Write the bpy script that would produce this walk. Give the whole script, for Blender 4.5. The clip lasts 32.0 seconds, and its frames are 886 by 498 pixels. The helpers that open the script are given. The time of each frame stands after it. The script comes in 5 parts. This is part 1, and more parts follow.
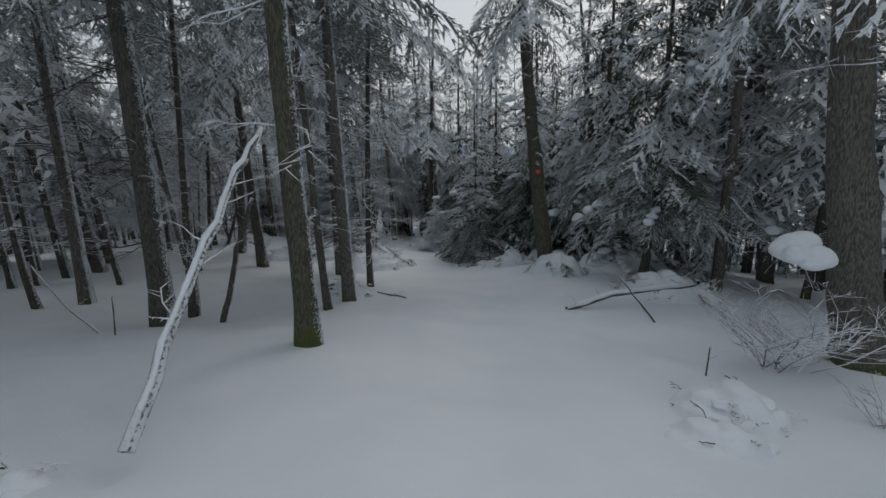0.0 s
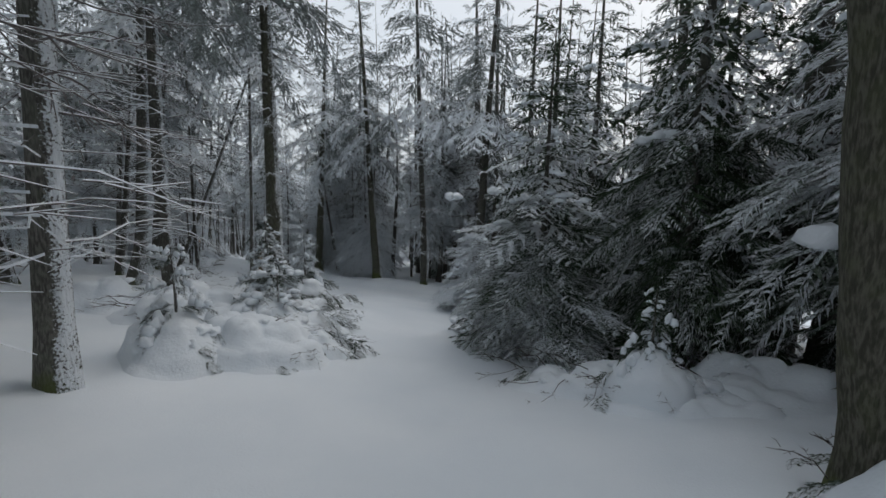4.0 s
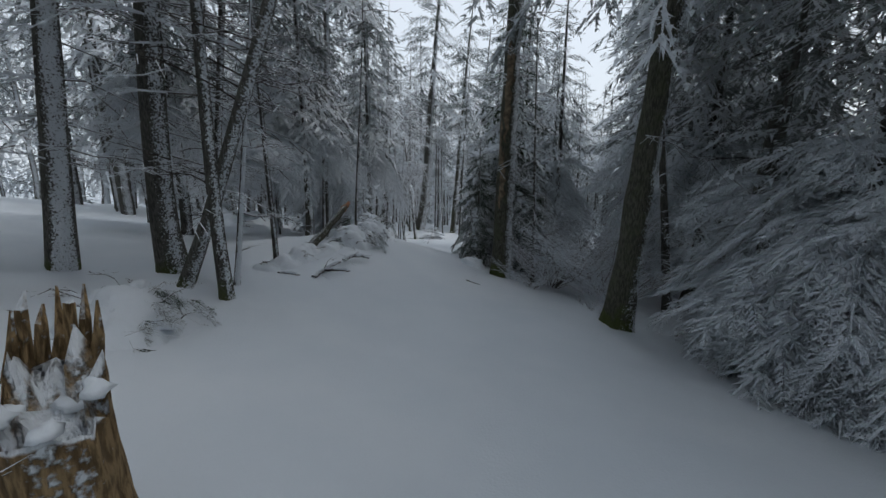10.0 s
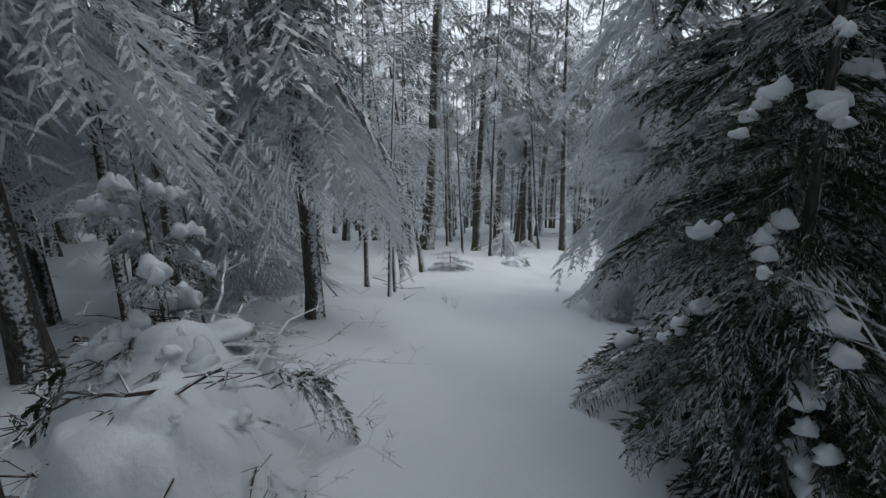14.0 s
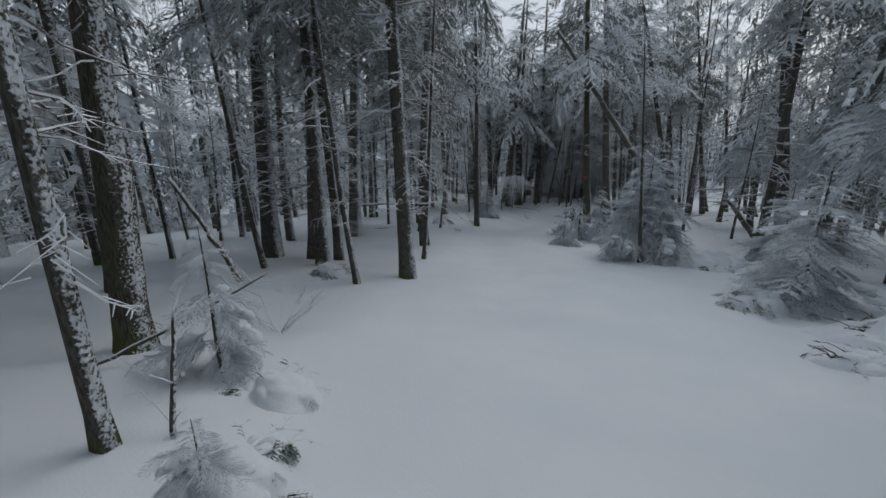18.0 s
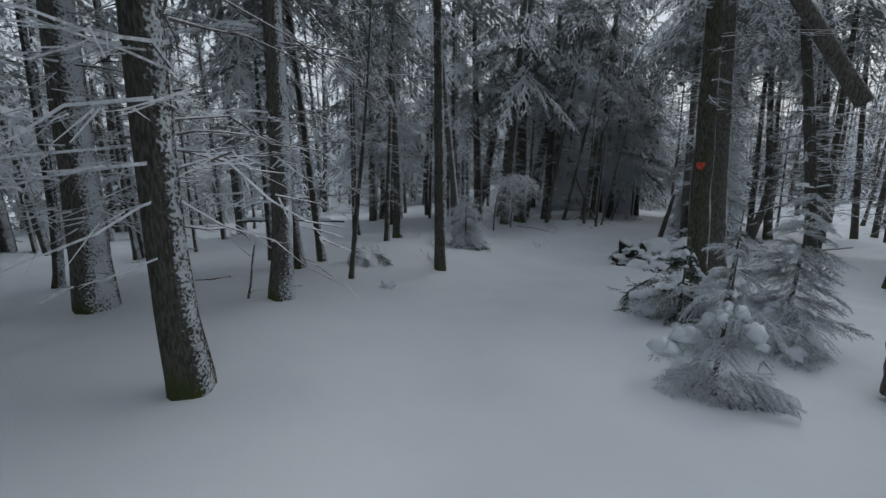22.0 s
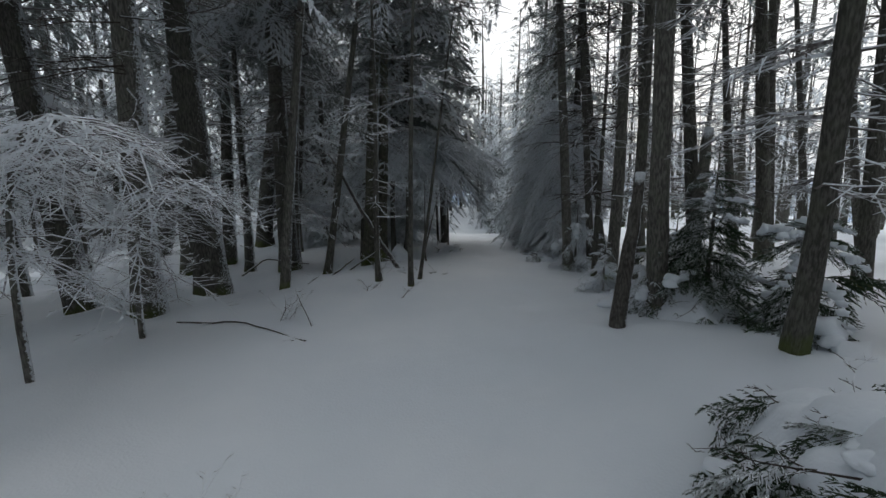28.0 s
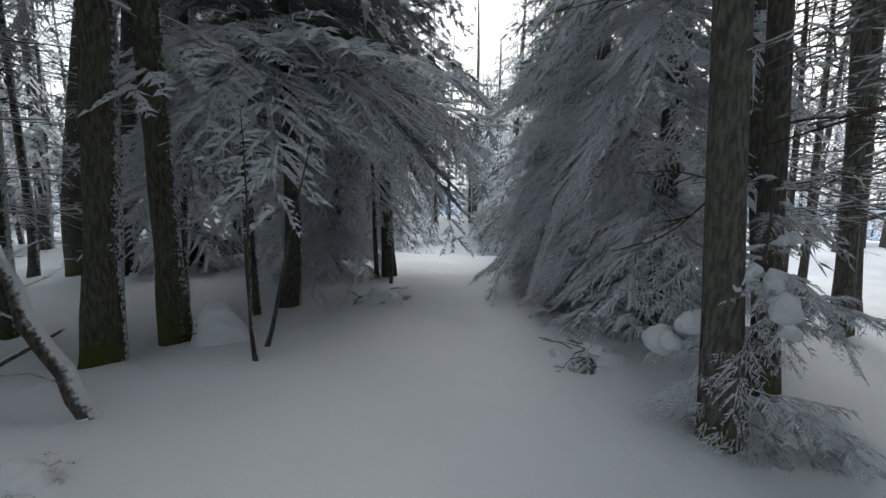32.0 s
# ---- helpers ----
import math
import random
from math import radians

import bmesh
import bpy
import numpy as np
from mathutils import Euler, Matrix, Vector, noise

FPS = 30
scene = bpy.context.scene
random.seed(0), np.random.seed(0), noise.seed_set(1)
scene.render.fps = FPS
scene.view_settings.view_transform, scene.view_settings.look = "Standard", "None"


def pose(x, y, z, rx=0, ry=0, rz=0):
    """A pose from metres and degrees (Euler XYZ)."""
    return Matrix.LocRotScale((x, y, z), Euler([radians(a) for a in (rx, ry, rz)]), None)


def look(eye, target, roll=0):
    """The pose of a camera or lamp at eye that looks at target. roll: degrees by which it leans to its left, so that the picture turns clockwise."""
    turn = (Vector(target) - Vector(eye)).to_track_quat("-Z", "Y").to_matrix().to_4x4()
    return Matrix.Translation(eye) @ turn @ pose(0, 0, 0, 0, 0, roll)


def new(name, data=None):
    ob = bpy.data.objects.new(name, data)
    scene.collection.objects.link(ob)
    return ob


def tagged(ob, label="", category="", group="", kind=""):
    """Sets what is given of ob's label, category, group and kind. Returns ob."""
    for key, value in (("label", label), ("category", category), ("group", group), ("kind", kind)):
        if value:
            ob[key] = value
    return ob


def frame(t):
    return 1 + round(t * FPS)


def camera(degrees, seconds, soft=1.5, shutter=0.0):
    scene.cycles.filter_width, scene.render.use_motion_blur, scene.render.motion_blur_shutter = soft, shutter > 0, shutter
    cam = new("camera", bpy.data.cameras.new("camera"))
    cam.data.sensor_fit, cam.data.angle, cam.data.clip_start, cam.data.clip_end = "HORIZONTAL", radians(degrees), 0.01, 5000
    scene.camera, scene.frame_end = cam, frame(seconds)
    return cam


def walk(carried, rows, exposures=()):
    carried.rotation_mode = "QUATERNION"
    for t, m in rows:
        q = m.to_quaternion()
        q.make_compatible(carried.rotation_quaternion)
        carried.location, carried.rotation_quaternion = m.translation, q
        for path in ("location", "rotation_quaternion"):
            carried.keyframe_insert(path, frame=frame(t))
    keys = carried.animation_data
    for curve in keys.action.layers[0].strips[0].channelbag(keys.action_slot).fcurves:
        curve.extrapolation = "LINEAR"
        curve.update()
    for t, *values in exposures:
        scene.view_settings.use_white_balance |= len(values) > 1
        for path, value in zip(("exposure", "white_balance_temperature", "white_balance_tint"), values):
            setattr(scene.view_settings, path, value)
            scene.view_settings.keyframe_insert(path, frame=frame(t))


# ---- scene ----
cam = camera(92.6, 32.0)
PATH = [
    (0.0, pose(0.000, 0.000, 1.410, 74.80, 1.09, -0.01)),
    (0.5, pose(0.172, 1.160, 1.201, 75.29, 0.92, -0.43)),
    (1.0, pose(0.291, 2.266, 0.937, 76.49, 0.83, -0.70)),
    (1.5, pose(0.412, 3.261, 0.694, 78.38, 0.62, -0.59)),
    (2.0, pose(0.444, 4.196, 0.440, 80.71, 0.26, 1.02)),
    (2.5, pose(0.500, 5.171, 0.185, 82.27, -0.72, 3.90)),
    (4.5, pose(0.941, 9.476, -0.740, 79.59, -1.05, 14.66)),
    (5.0, pose(0.650, 10.531, -0.972, 78.05, -1.09, 18.15)),
    (5.5, pose(0.231, 11.627, -1.113, 76.61, -1.22, 21.72)),
    (6.0, pose(-0.237, 12.590, -1.233, 75.22, -1.71, 24.72)),
    (6.5, pose(-0.821, 13.607, -1.422, 75.22, -1.63, 25.25)),
    (7.0, pose(-1.319, 14.679, -1.477, 75.30, -1.32, 27.37)),
    (7.5, pose(-1.885, 15.780, -1.605, 75.77, -1.07, 30.91)),
    (8.0, pose(-2.393, 16.748, -1.732, 75.78, -0.98, 35.32)),
    (8.5, pose(-3.019, 17.622, -1.945, 75.79, -0.64, 40.15)),
    (9.0, pose(-3.709, 18.383, -2.114, 76.02, -0.52, 45.50)),
    (9.5, pose(-4.573, 19.070, -2.220, 76.36, -0.42, 47.98)),
    (10.0, pose(-5.444, 19.719, -2.249, 77.13, -0.54, 49.34)),
    (10.5, pose(-6.301, 20.348, -2.399, 78.35, -0.29, 50.21)),
    (11.0, pose(-7.059, 20.931, -2.491, 78.55, 0.22, 50.63)),
    (11.5, pose(-7.876, 21.379, -2.550, 78.62, 0.08, 50.73)),
    (12.0, pose(-8.743, 21.814, -2.630, 78.42, 0.37, 50.58)),
    (12.5, pose(-9.492, 22.270, -2.688, 78.39, 0.91, 50.10)),
    (13.0, pose(-10.042, 22.744, -2.669, 77.83, 1.28, 49.61)),
    (13.5, pose(-10.582, 23.265, -2.772, 77.33, 1.68, 49.16)),
    (15.5, pose(-13.732, 26.618, -3.273, 73.57, 0.49, 45.39)),
    (16.0, pose(-14.509, 27.540, -3.502, 73.77, 0.46, 41.17)),
    (16.5, pose(-15.349, 28.420, -3.698, 73.50, 0.46, 36.01)),
    (17.0, pose(-15.948, 29.445, -3.864, 73.13, 0.69, 30.19)),
    (17.5, pose(-16.399, 30.501, -4.088, 73.29, 0.62, 26.56)),
    (18.0, pose(-16.685, 31.551, -4.233, 73.65, 0.75, 24.35)),
    (18.5, pose(-16.998, 32.645, -4.378, 73.61, 1.08, 22.92)),
    (19.0, pose(-17.184, 33.803, -4.602, 73.82, 1.18, 22.64)),
    (19.5, pose(-17.454, 34.937, -4.910, 73.96, 0.99, 22.78)),
    (20.0, pose(-17.748, 36.007, -5.098, 74.01, 0.82, 22.83)),
    (20.5, pose(-17.963, 36.919, -5.278, 74.43, 0.42, 23.58)),
    (21.0, pose(-18.203, 37.942, -5.383, 74.36, 0.08, 24.43)),
    (21.5, pose(-18.622, 38.874, -5.509, 74.64, -0.10, 24.74)),
    (22.0, pose(-19.060, 39.817, -5.621, 75.12, -0.19, 23.85)),
    (22.5, pose(-19.497, 40.670, -5.697, 74.96, -0.53, 22.33)),
    (23.0, pose(-19.884, 41.518, -5.830, 74.99, -0.64, 20.98)),
    (23.5, pose(-20.121, 42.341, -5.972, 75.35, -0.38, 18.01)),
    (24.0, pose(-20.393, 43.092, -6.058, 75.54, -0.25, 14.47)),
    (24.5, pose(-20.557, 43.838, -6.152, 75.60, -0.23, 10.79)),
    (25.0, pose(-20.668, 44.649, -6.297, 76.11, -0.09, 7.38)),
    (25.5, pose(-20.704, 45.482, -6.461, 76.63, 0.07, 4.30)),
    (26.0, pose(-20.769, 46.348, -6.635, 77.40, -0.31, 1.76)),
    (26.5, pose(-20.712, 47.235, -6.809, 77.84, -0.25, -0.96)),
    (28.5, pose(-20.186, 50.348, -7.084, 79.33, 0.48, -8.92)),
    (29.0, pose(-19.995, 51.111, -7.162, 79.60, 0.39, -9.40)),
    (29.5, pose(-19.667, 51.805, -7.193, 79.36, 0.36, -9.58)),
    (30.0, pose(-19.395, 52.480, -7.264, 79.54, 0.13, -9.38)),
    (30.5, pose(-19.125, 53.140, -7.380, 79.67, -0.44, -8.92)),
    (31.0, pose(-18.961, 53.718, -7.477, 79.95, -0.59, -8.48)),
    (31.5, pose(-18.808, 54.272, -7.574, 80.37, -0.84, -8.26)),
    (32.0, pose(-18.760, 54.797, -7.629, 80.52, -0.84, -7.75)),
]
EXPOSURES = [(0.0, -0.45, 6600, 10), (2.5, -0.15, 6600, 10), (6.0, 0.03, 6500, 10), (9.0, 0.11, 6350, 10), (11.0, 0.18, 6420, 10), (13.0, 0.4, 6480, 10), (16.0, -0.05, 6420, 10), (19.0, -0.3, 6400, 10), (22.0, -0.2, 6350, 10), (24.0, 0.0, 6380, 10), (26.0, 0.05, 6400, 10), (29.0, 0.54, 6750, 10), (32.0, 0.93, 6700, 10)]
SKY = 0.10
WOOD = 225
BANKS = [(-15.3, 72.4, -1.22, 4.0), (-12.5, 23.8, 0.56, 1.5), (-3.5, 15.3, 0.34, 1.5), (-4.8, 7.5, -0.34, 1.5), (-20.0, 51.1, -0.23, 1.5), (-20.3, 55.6, 0.17, 1.5), (-18.9, 29.1, -0.23, 1.5), (-24.1, 48.0, 0.23, 1.5), (-15.3, 72.4, -0.24, 4.0), (0.2, 1.2, 0.21, 1.5), (-20.7, 47.2, -0.15, 1.5), (-20.9, 31.6, 0.12, 1.5), (-4.8, 23.7, 0.13, 1.5), (-20.2, 37.9, -0.11, 1.5), (0.2, 11.6, -0.11, 2.5), (-14.5, 27.5, 0.12, 2.5), (5.5, 12.0, 0.6, 2.4)]
FAR_TREES = 1000
walk(cam, PATH, EXPOSURES)

# ---- world and light: a flat overcast winter day ----
world = bpy.data.worlds.new("overcast_sky")
scene.world = world
world.use_nodes = True
wn, wl = world.node_tree.nodes, world.node_tree.links
wn.clear()
sky = wn.new("ShaderNodeTexSky")
sky.sky_type, sky.sun_disc = "NISHITA", False
sky.sun_elevation, sky.sun_rotation = radians(38), radians(35)
sky.air_density, sky.dust_density = 1.0, 4.0
flat = wn.new("ShaderNodeMix")
flat.data_type = "RGBA"
flat.inputs["Factor"].default_value = 0.8
flat.inputs[7].default_value = (8.28, 8.95, 9.68, 1)
back = wn.new("ShaderNodeBackground")
back.inputs["Strength"].default_value = SKY
wout = wn.new("ShaderNodeOutputWorld")
wl.new(sky.outputs[0], flat.inputs[6])
wl.new(flat.outputs[2], back.inputs[0])
wl.new(back.outputs[0], wout.inputs[0])
sun = new("sun", bpy.data.lights.new("sun", "SUN"))
sun.data.energy, sun.data.angle, sun.data.color = 0.6, radians(40), (1.0, 0.97, 0.93)
sun.matrix_world = look((10, 14, 30), (0, 0, 0))


# ---- materials ----
def nodes_of(name):
    m = bpy.data.materials.new(name)
    m.use_nodes = True
    n, l = m.node_tree.nodes, m.node_tree.links
    return m, n, l, n["Principled BSDF"]


def world_noise(n, l, scale, detail=3.0, stretch=(1, 1, 1)):
    geo = n.new("ShaderNodeNewGeometry")
    mp = n.new("ShaderNodeMapping")
    mp.inputs["Scale"].default_value = stretch
    tex = n.new("ShaderNodeTexNoise")
    tex.inputs["Scale"].default_value, tex.inputs["Detail"].default_value = scale, detail
    l.new(geo.outputs["Position"], mp.inputs["Vector"])
    l.new(mp.outputs[0], tex.inputs["Vector"])
    return tex.outputs["Fac"]


def math_node(n, l, op, a, b=None, clamp=False):
    m = n.new("ShaderNodeMath")
    m.operation, m.use_clamp = op, clamp
    for i, v in enumerate((a, b)):
        if v is None:
            continue
        if isinstance(v, (int, float)):
            m.inputs[i].default_value = v
        else:
            l.new(v, m.inputs[i])
    return m.outputs[0]


def ramp(n, l, fac, lo, hi):
    r = n.new("ShaderNodeMapRange")
    r.interpolation_type = "SMOOTHSTEP"
    r.inputs["From Min"].default_value, r.inputs["From Max"].default_value = lo, hi
    l.new(fac, r.inputs["Value"])
    return r.outputs[0]


def mix(n, l, fac, a, b):
    m = n.new("ShaderNodeMix")
    m.data_type = "RGBA"
    if isinstance(fac, float):
        m.inputs["Factor"].default_value = fac
    else:
        l.new(fac, m.inputs["Factor"])
    for i, v in ((6, a), (7, b)):
        if isinstance(v, tuple):
            m.inputs[i].default_value = (*v, 1)
        else:
            l.new(v, m.inputs[i])
    return m.outputs[2]


def facing(n, l, way):
    """How far a surface's normal points along way."""
    geo = n.new("ShaderNodeNewGeometry")
    d = n.new("ShaderNodeVectorMath")
    d.operation = "DOT_PRODUCT"
    d.inputs[1].default_value = Vector(way).normalized()
    l.new(geo.outputs["Normal"], d.inputs[0])
    return d.outputs["Value"]


def bump(n, l, b, height, strength, distance):
    k = n.new("ShaderNodeBump")
    k.inputs["Strength"].default_value, k.inputs["Distance"].default_value = strength, distance
    l.new(height, k.inputs["Height"])
    l.new(k.outputs[0], b.inputs["Normal"])


SNOW = (0.80, 0.84, 0.88)


def snow_material(name, grain=60.0, relief=0.25):
    m, n, l, b = nodes_of(name)
    big = world_noise(n, l, 0.9, 4)
    fine = world_noise(n, l, grain, 3)
    l.new(mix(n, l, ramp(n, l, big, 0.3, 0.75), (0.74, 0.79, 0.84), SNOW), b.inputs["Base Color"])
    b.inputs["Roughness"].default_value = 0.75
    b.inputs["Specular IOR Level"].default_value = 0.25
    h = math_node(n, l, "ADD", math_node(n, l, "MULTIPLY", big, 1.0), math_node(n, l, "MULTIPLY", fine, 0.12))
    bump(n, l, b, h, relief, 0.12)
    return m


def bark_material(name, dark, light, moss, frost, cap=0.62, foot=0.0):
    """Furrowed bark with lichen or moss, and rime driven on to its weather side."""
    m, n, l, b = nodes_of(name)
    furrow = world_noise(n, l, 60, 6, (1, 1, 0.25))
    blotch = world_noise(n, l, 7.0, 6)
    col = mix(n, l, ramp(n, l, furrow, 0.38, 0.64), dark, light)
    col = mix(n, l, math_node(n, l, "MULTIPLY", ramp(n, l, blotch, 0.40, 0.72), 0.45), col, moss)
    fine = world_noise(n, l, 45, 4)
    if foot:
        co = n.new("ShaderNodeTexCoord")
        xyz = n.new("ShaderNodeSeparateXYZ")
        l.new(co.outputs["Object"], xyz.inputs[0])
        low = math_node(n, l, "SUBTRACT", math_node(n, l, "MULTIPLY", blotch, foot), xyz.outputs["Z"])
        col = mix(n, l, math_node(n, l, "MULTIPLY", ramp(n, l, low, -0.006, 0.012), 0.8), col, (0.085, 0.105, 0.030))
    side = math_node(n, l, "ADD", facing(n, l, (0.93, 0.2, 0.25)), math_node(n, l, "MULTIPLY", fine, 1.3))
    side = math_node(n, l, "ADD", side, math_node(n, l, "MULTIPLY", blotch, 0.5))
    rime = ramp(n, l, side, 1.75 - frost, 2.0 - frost)
    top = ramp(n, l, math_node(n, l, "ADD", facing(n, l, (0, 0, 1)), math_node(n, l, "MULTIPLY", fine, 0.5)), cap, cap + 0.33)
    rime = math_node(n, l, "MAXIMUM", rime, top)
    l.new(mix(n, l, rime, col, SNOW), b.inputs["Base Color"])
    b.inputs["Roughness"].default_value = 0.9
    b.inputs["Specular IOR Level"].default_value = 0.15
    h = math_node(n, l, "ADD", furrow, math_node(n, l, "MULTIPLY", rime, 0.8))
    bump(n, l, b, h, 0.9, 0.03)
    return m


def rimed_material(name, under, lo, hi, grain=30.0, gaps=0.0):
    """Twigs or needles, white with rime on top and dark beneath."""
    m, n, l, b = nodes_of(name)
    info = n.new("ShaderNodeObjectInfo")
    tex = world_noise(n, l, grain, 3)
    patch = world_noise(n, l, 1.7, 2)
    up = math_node(n, l, "ADD", facing(n, l, (0.35, 0.05, 0.93)), math_node(n, l, "MULTIPLY", tex, 1.1))
    up = math_node(n, l, "ADD", up, math_node(n, l, "MULTIPLY", patch, 0.9))
    up = math_node(n, l, "ADD", up, math_node(n, l, "MULTIPLY", info.outputs["Random"], 0.25))
    dark = mix(n, l, ramp(n, l, tex, 0.35, 0.7), under, tuple(c * 1.9 for c in under))
    l.new(mix(n, l, ramp(n, l, up, lo, hi), dark, SNOW), b.inputs["Base Color"])
    if gaps:
        # single needles: the blade is broken up into a ragged fringe
        fringe = world_noise(n, l, 88.0, 2)
        l.new(ramp(n, l, fringe, gaps, gaps + 0.03), b.inputs["Alpha"])
    b.inputs["Roughness"].default_value = 0.85
    b.inputs["Specular IOR Level"].default_value = 0.15
    return m


def plain_material(name, colour, rough=0.8, scale=12.0, spread=0.35):
    m, n, l, b = nodes_of(name)
    t = world_noise(n, l, scale, 4)
    l.new(mix(n, l, ramp(n, l, t, 0.3, 0.7), tuple(c * (1 - spread) for c in colour), tuple(min(1, c * (1 + spread)) for c in colour)), b.inputs["Base Color"])
    b.inputs["Roughness"].default_value = rough
    bump(n, l, b, t, 0.4, 0.01)
    return m


M_SNOW = snow_material("packed_snow")
M_CLUMP = snow_material("snow_clump", 35.0, 0.4)
M_BARK = bark_material("spruce_bark", (0.060, 0.057, 0.051), (0.140, 0.134, 0.120), (0.122, 0.132, 0.096), 0.10)
M_TRUNK = bark_material("standing_spruce_bark", (0.060, 0.057, 0.051), (0.140, 0.134, 0.120), (0.122, 0.132, 0.096), 0.10, foot=0.03)
M_BARK_GREY = bark_material("grey_bark", (0.082, 0.078, 0.070), (0.190, 0.182, 0.164), (0.150, 0.160, 0.122), 0.20)
M_TRUNK_GREY = bark_material("standing_grey_bark", (0.082, 0.078, 0.070), (0.190, 0.182, 0.164), (0.150, 0.160, 0.122), 0.20, foot=0.03)
M_BARK_MOSS = bark_material("mossy_bark", (0.058, 0.056, 0.044), (0.132, 0.128, 0.102), (0.100, 0.114, 0.062), 0.10)
M_TRUNK_MOSS = bark_material("standing_mossy_bark", (0.058, 0.056, 0.044), (0.132, 0.128, 0.102), (0.100, 0.114, 0.062), 0.10, foot=0.05)
M_LOG = bark_material("dead_log_bark", (0.045, 0.042, 0.034), (0.115, 0.105, 0.085), (0.09, 0.10, 0.055), -0.2, 1.05)
M_BARK_RIME = bark_material("rimed_bark", (0.05, 0.045, 0.04), (0.13, 0.12, 0.11), (0.14, 0.14, 0.12), 0.5)
M_TWIG = rimed_material("rimed_twigs", (0.115, 0.102, 0.098), 0.55, 1.45)
M_TWIG_DARK = rimed_material("dark_twigs", (0.045, 0.037, 0.032), 1.35, 1.95)
M_NEEDLE = rimed_material("snowy_needles", (0.030, 0.046, 0.026), 1.15, 1.85, 30.0, 0.38)
M_NEEDLE_MID = rimed_material("half_rimed_needles", (0.050, 0.066, 0.046), 0.75, 1.65, 30.0, 0.38)
M_NEEDLE_RIME = rimed_material("rimed_needles", (0.150, 0.166, 0.158), 0.40, 1.40, 30.0, 0.38)
M_CANOPY = rimed_material("rimed_canopy", (0.150, 0.164, 0.158), 0.40, 1.40, 14.0)
M_CUT = plain_material("bare_red_wood", (0.30, 0.15, 0.085), 0.8, 18.0, 0.3)
M_BARE = plain_material("weathered_bare_wood", (0.185, 0.138, 0.090), 0.85, 14.0, 0.5)
M_MARK = plain_material("orange_red_paint", (0.62, 0.08, 0.035), 0.6, 30.0, 0.25)
# the blue of distance haze is painted into the hills' base colour
M_FAR = plain_material("haze_tinted_hills", (0.30, 0.40, 0.56), 1.0, 0.004, 0.12)


# ---- meshes ----
def mesh_of(name, verts, faces, material, smooth=True):
    me = bpy.data.meshes.new(name)
    me.from_pydata([tuple(v) for v in verts], [], faces)
    me.materials.append(material)
    if smooth:
        me.polygons.foreach_set("use_smooth", [True] * len(me.polygons))
    me.update()
    return me


def tri_mesh(name, verts, tris, material, smooth=False):
    """A mesh of triangles from arrays."""
    me = bpy.data.meshes.new(name)
    me.vertices.add(len(verts))
    me.vertices.foreach_set("co", np.asarray(verts, np.float32).ravel())
    me.loops.add(len(tris) * 3)
    me.loops.foreach_set("vertex_index", np.asarray(tris, np.int32).ravel())
    me.polygons.add(len(tris))
    me.polygons.foreach_set("loop_start", np.arange(0, len(tris) * 3, 3, dtype=np.int32))
    me.polygons.foreach_set("use_smooth", np.full(len(tris), smooth, dtype=bool))
    me.materials.append(material)
    me.update(calc_edges=True)
    me.validate()
    return me


class Heap:
    """Gathers pieces of triangles into one mesh."""

    def __init__(self):
        self.v, self.t, self.n = [], [], 0

    def add(self, v, t):
        self.v.append(np.asarray(v, float))
        self.t.append(np.asarray(t, int) + self.n)
        self.n += len(v)

    def mesh(self, name, material, smooth=False):
        return tri_mesh(name, np.concatenate(self.v), np.concatenate(self.t), material, smooth)


def part(name, me, parent, label="", m=None):
    ob = new(name, me)
    ob.parent = parent
    if m is not None:
        ob.matrix_basis = m
    if label:
        ob["label"] = label
    return ob


def thing(name, x, y, z, label, category, group=""):
    ob = new(name)
    ob.empty_display_size = 0.1
    ob.location = (x, y, z)
    return tagged(ob, label, category, group)


def frames_along(pts):
    """Two side directions at each point of a line."""
    d = np.gradient(pts, axis=0)
    d /= np.linalg.norm(d, axis=1)[:, None] + 1e-9
    ref = np.where(np.abs(d[:, 2:3]) > 0.85, [[1.0, 0, 0]], [[0, 0, 1.0]])
    a = np.cross(d, ref)
    a /= np.linalg.norm(a, axis=1)[:, None] + 1e-9
    return a, np.cross(d, a)


def tube(pts, radii, sides):
    """A tapering tube along points."""
    pts, radii = np.asarray(pts, float), np.asarray(radii, float)
    a, b = frames_along(pts)
    ang = np.arange(sides) / sides * 2 * np.pi
    ring = np.cos(ang)[None, :, None] * a[:, None] + np.sin(ang)[None, :, None] * b[:, None]
    v = (pts[:, None] + ring * radii[:, None, None]).reshape(-1, 3)
    i = np.arange(len(pts) - 1)[:, None] * sides
    k = np.arange(sides)[None]
    k2 = (k + 1) % sides
    q = np.stack([i + k, i + k2, i + sides + k2, i + sides + k], -1).reshape(-1, 4)
    t = np.concatenate([q[:, [0, 1, 2]], q[:, [0, 2, 3]]])
    cap = [[(len(pts) - 1) * sides + j, (len(pts) - 1) * sides + j + 1, (len(pts) - 1) * sides] for j in range(1, sides - 1)]
    return v, np.concatenate([t, np.array(cap)]) if cap else t


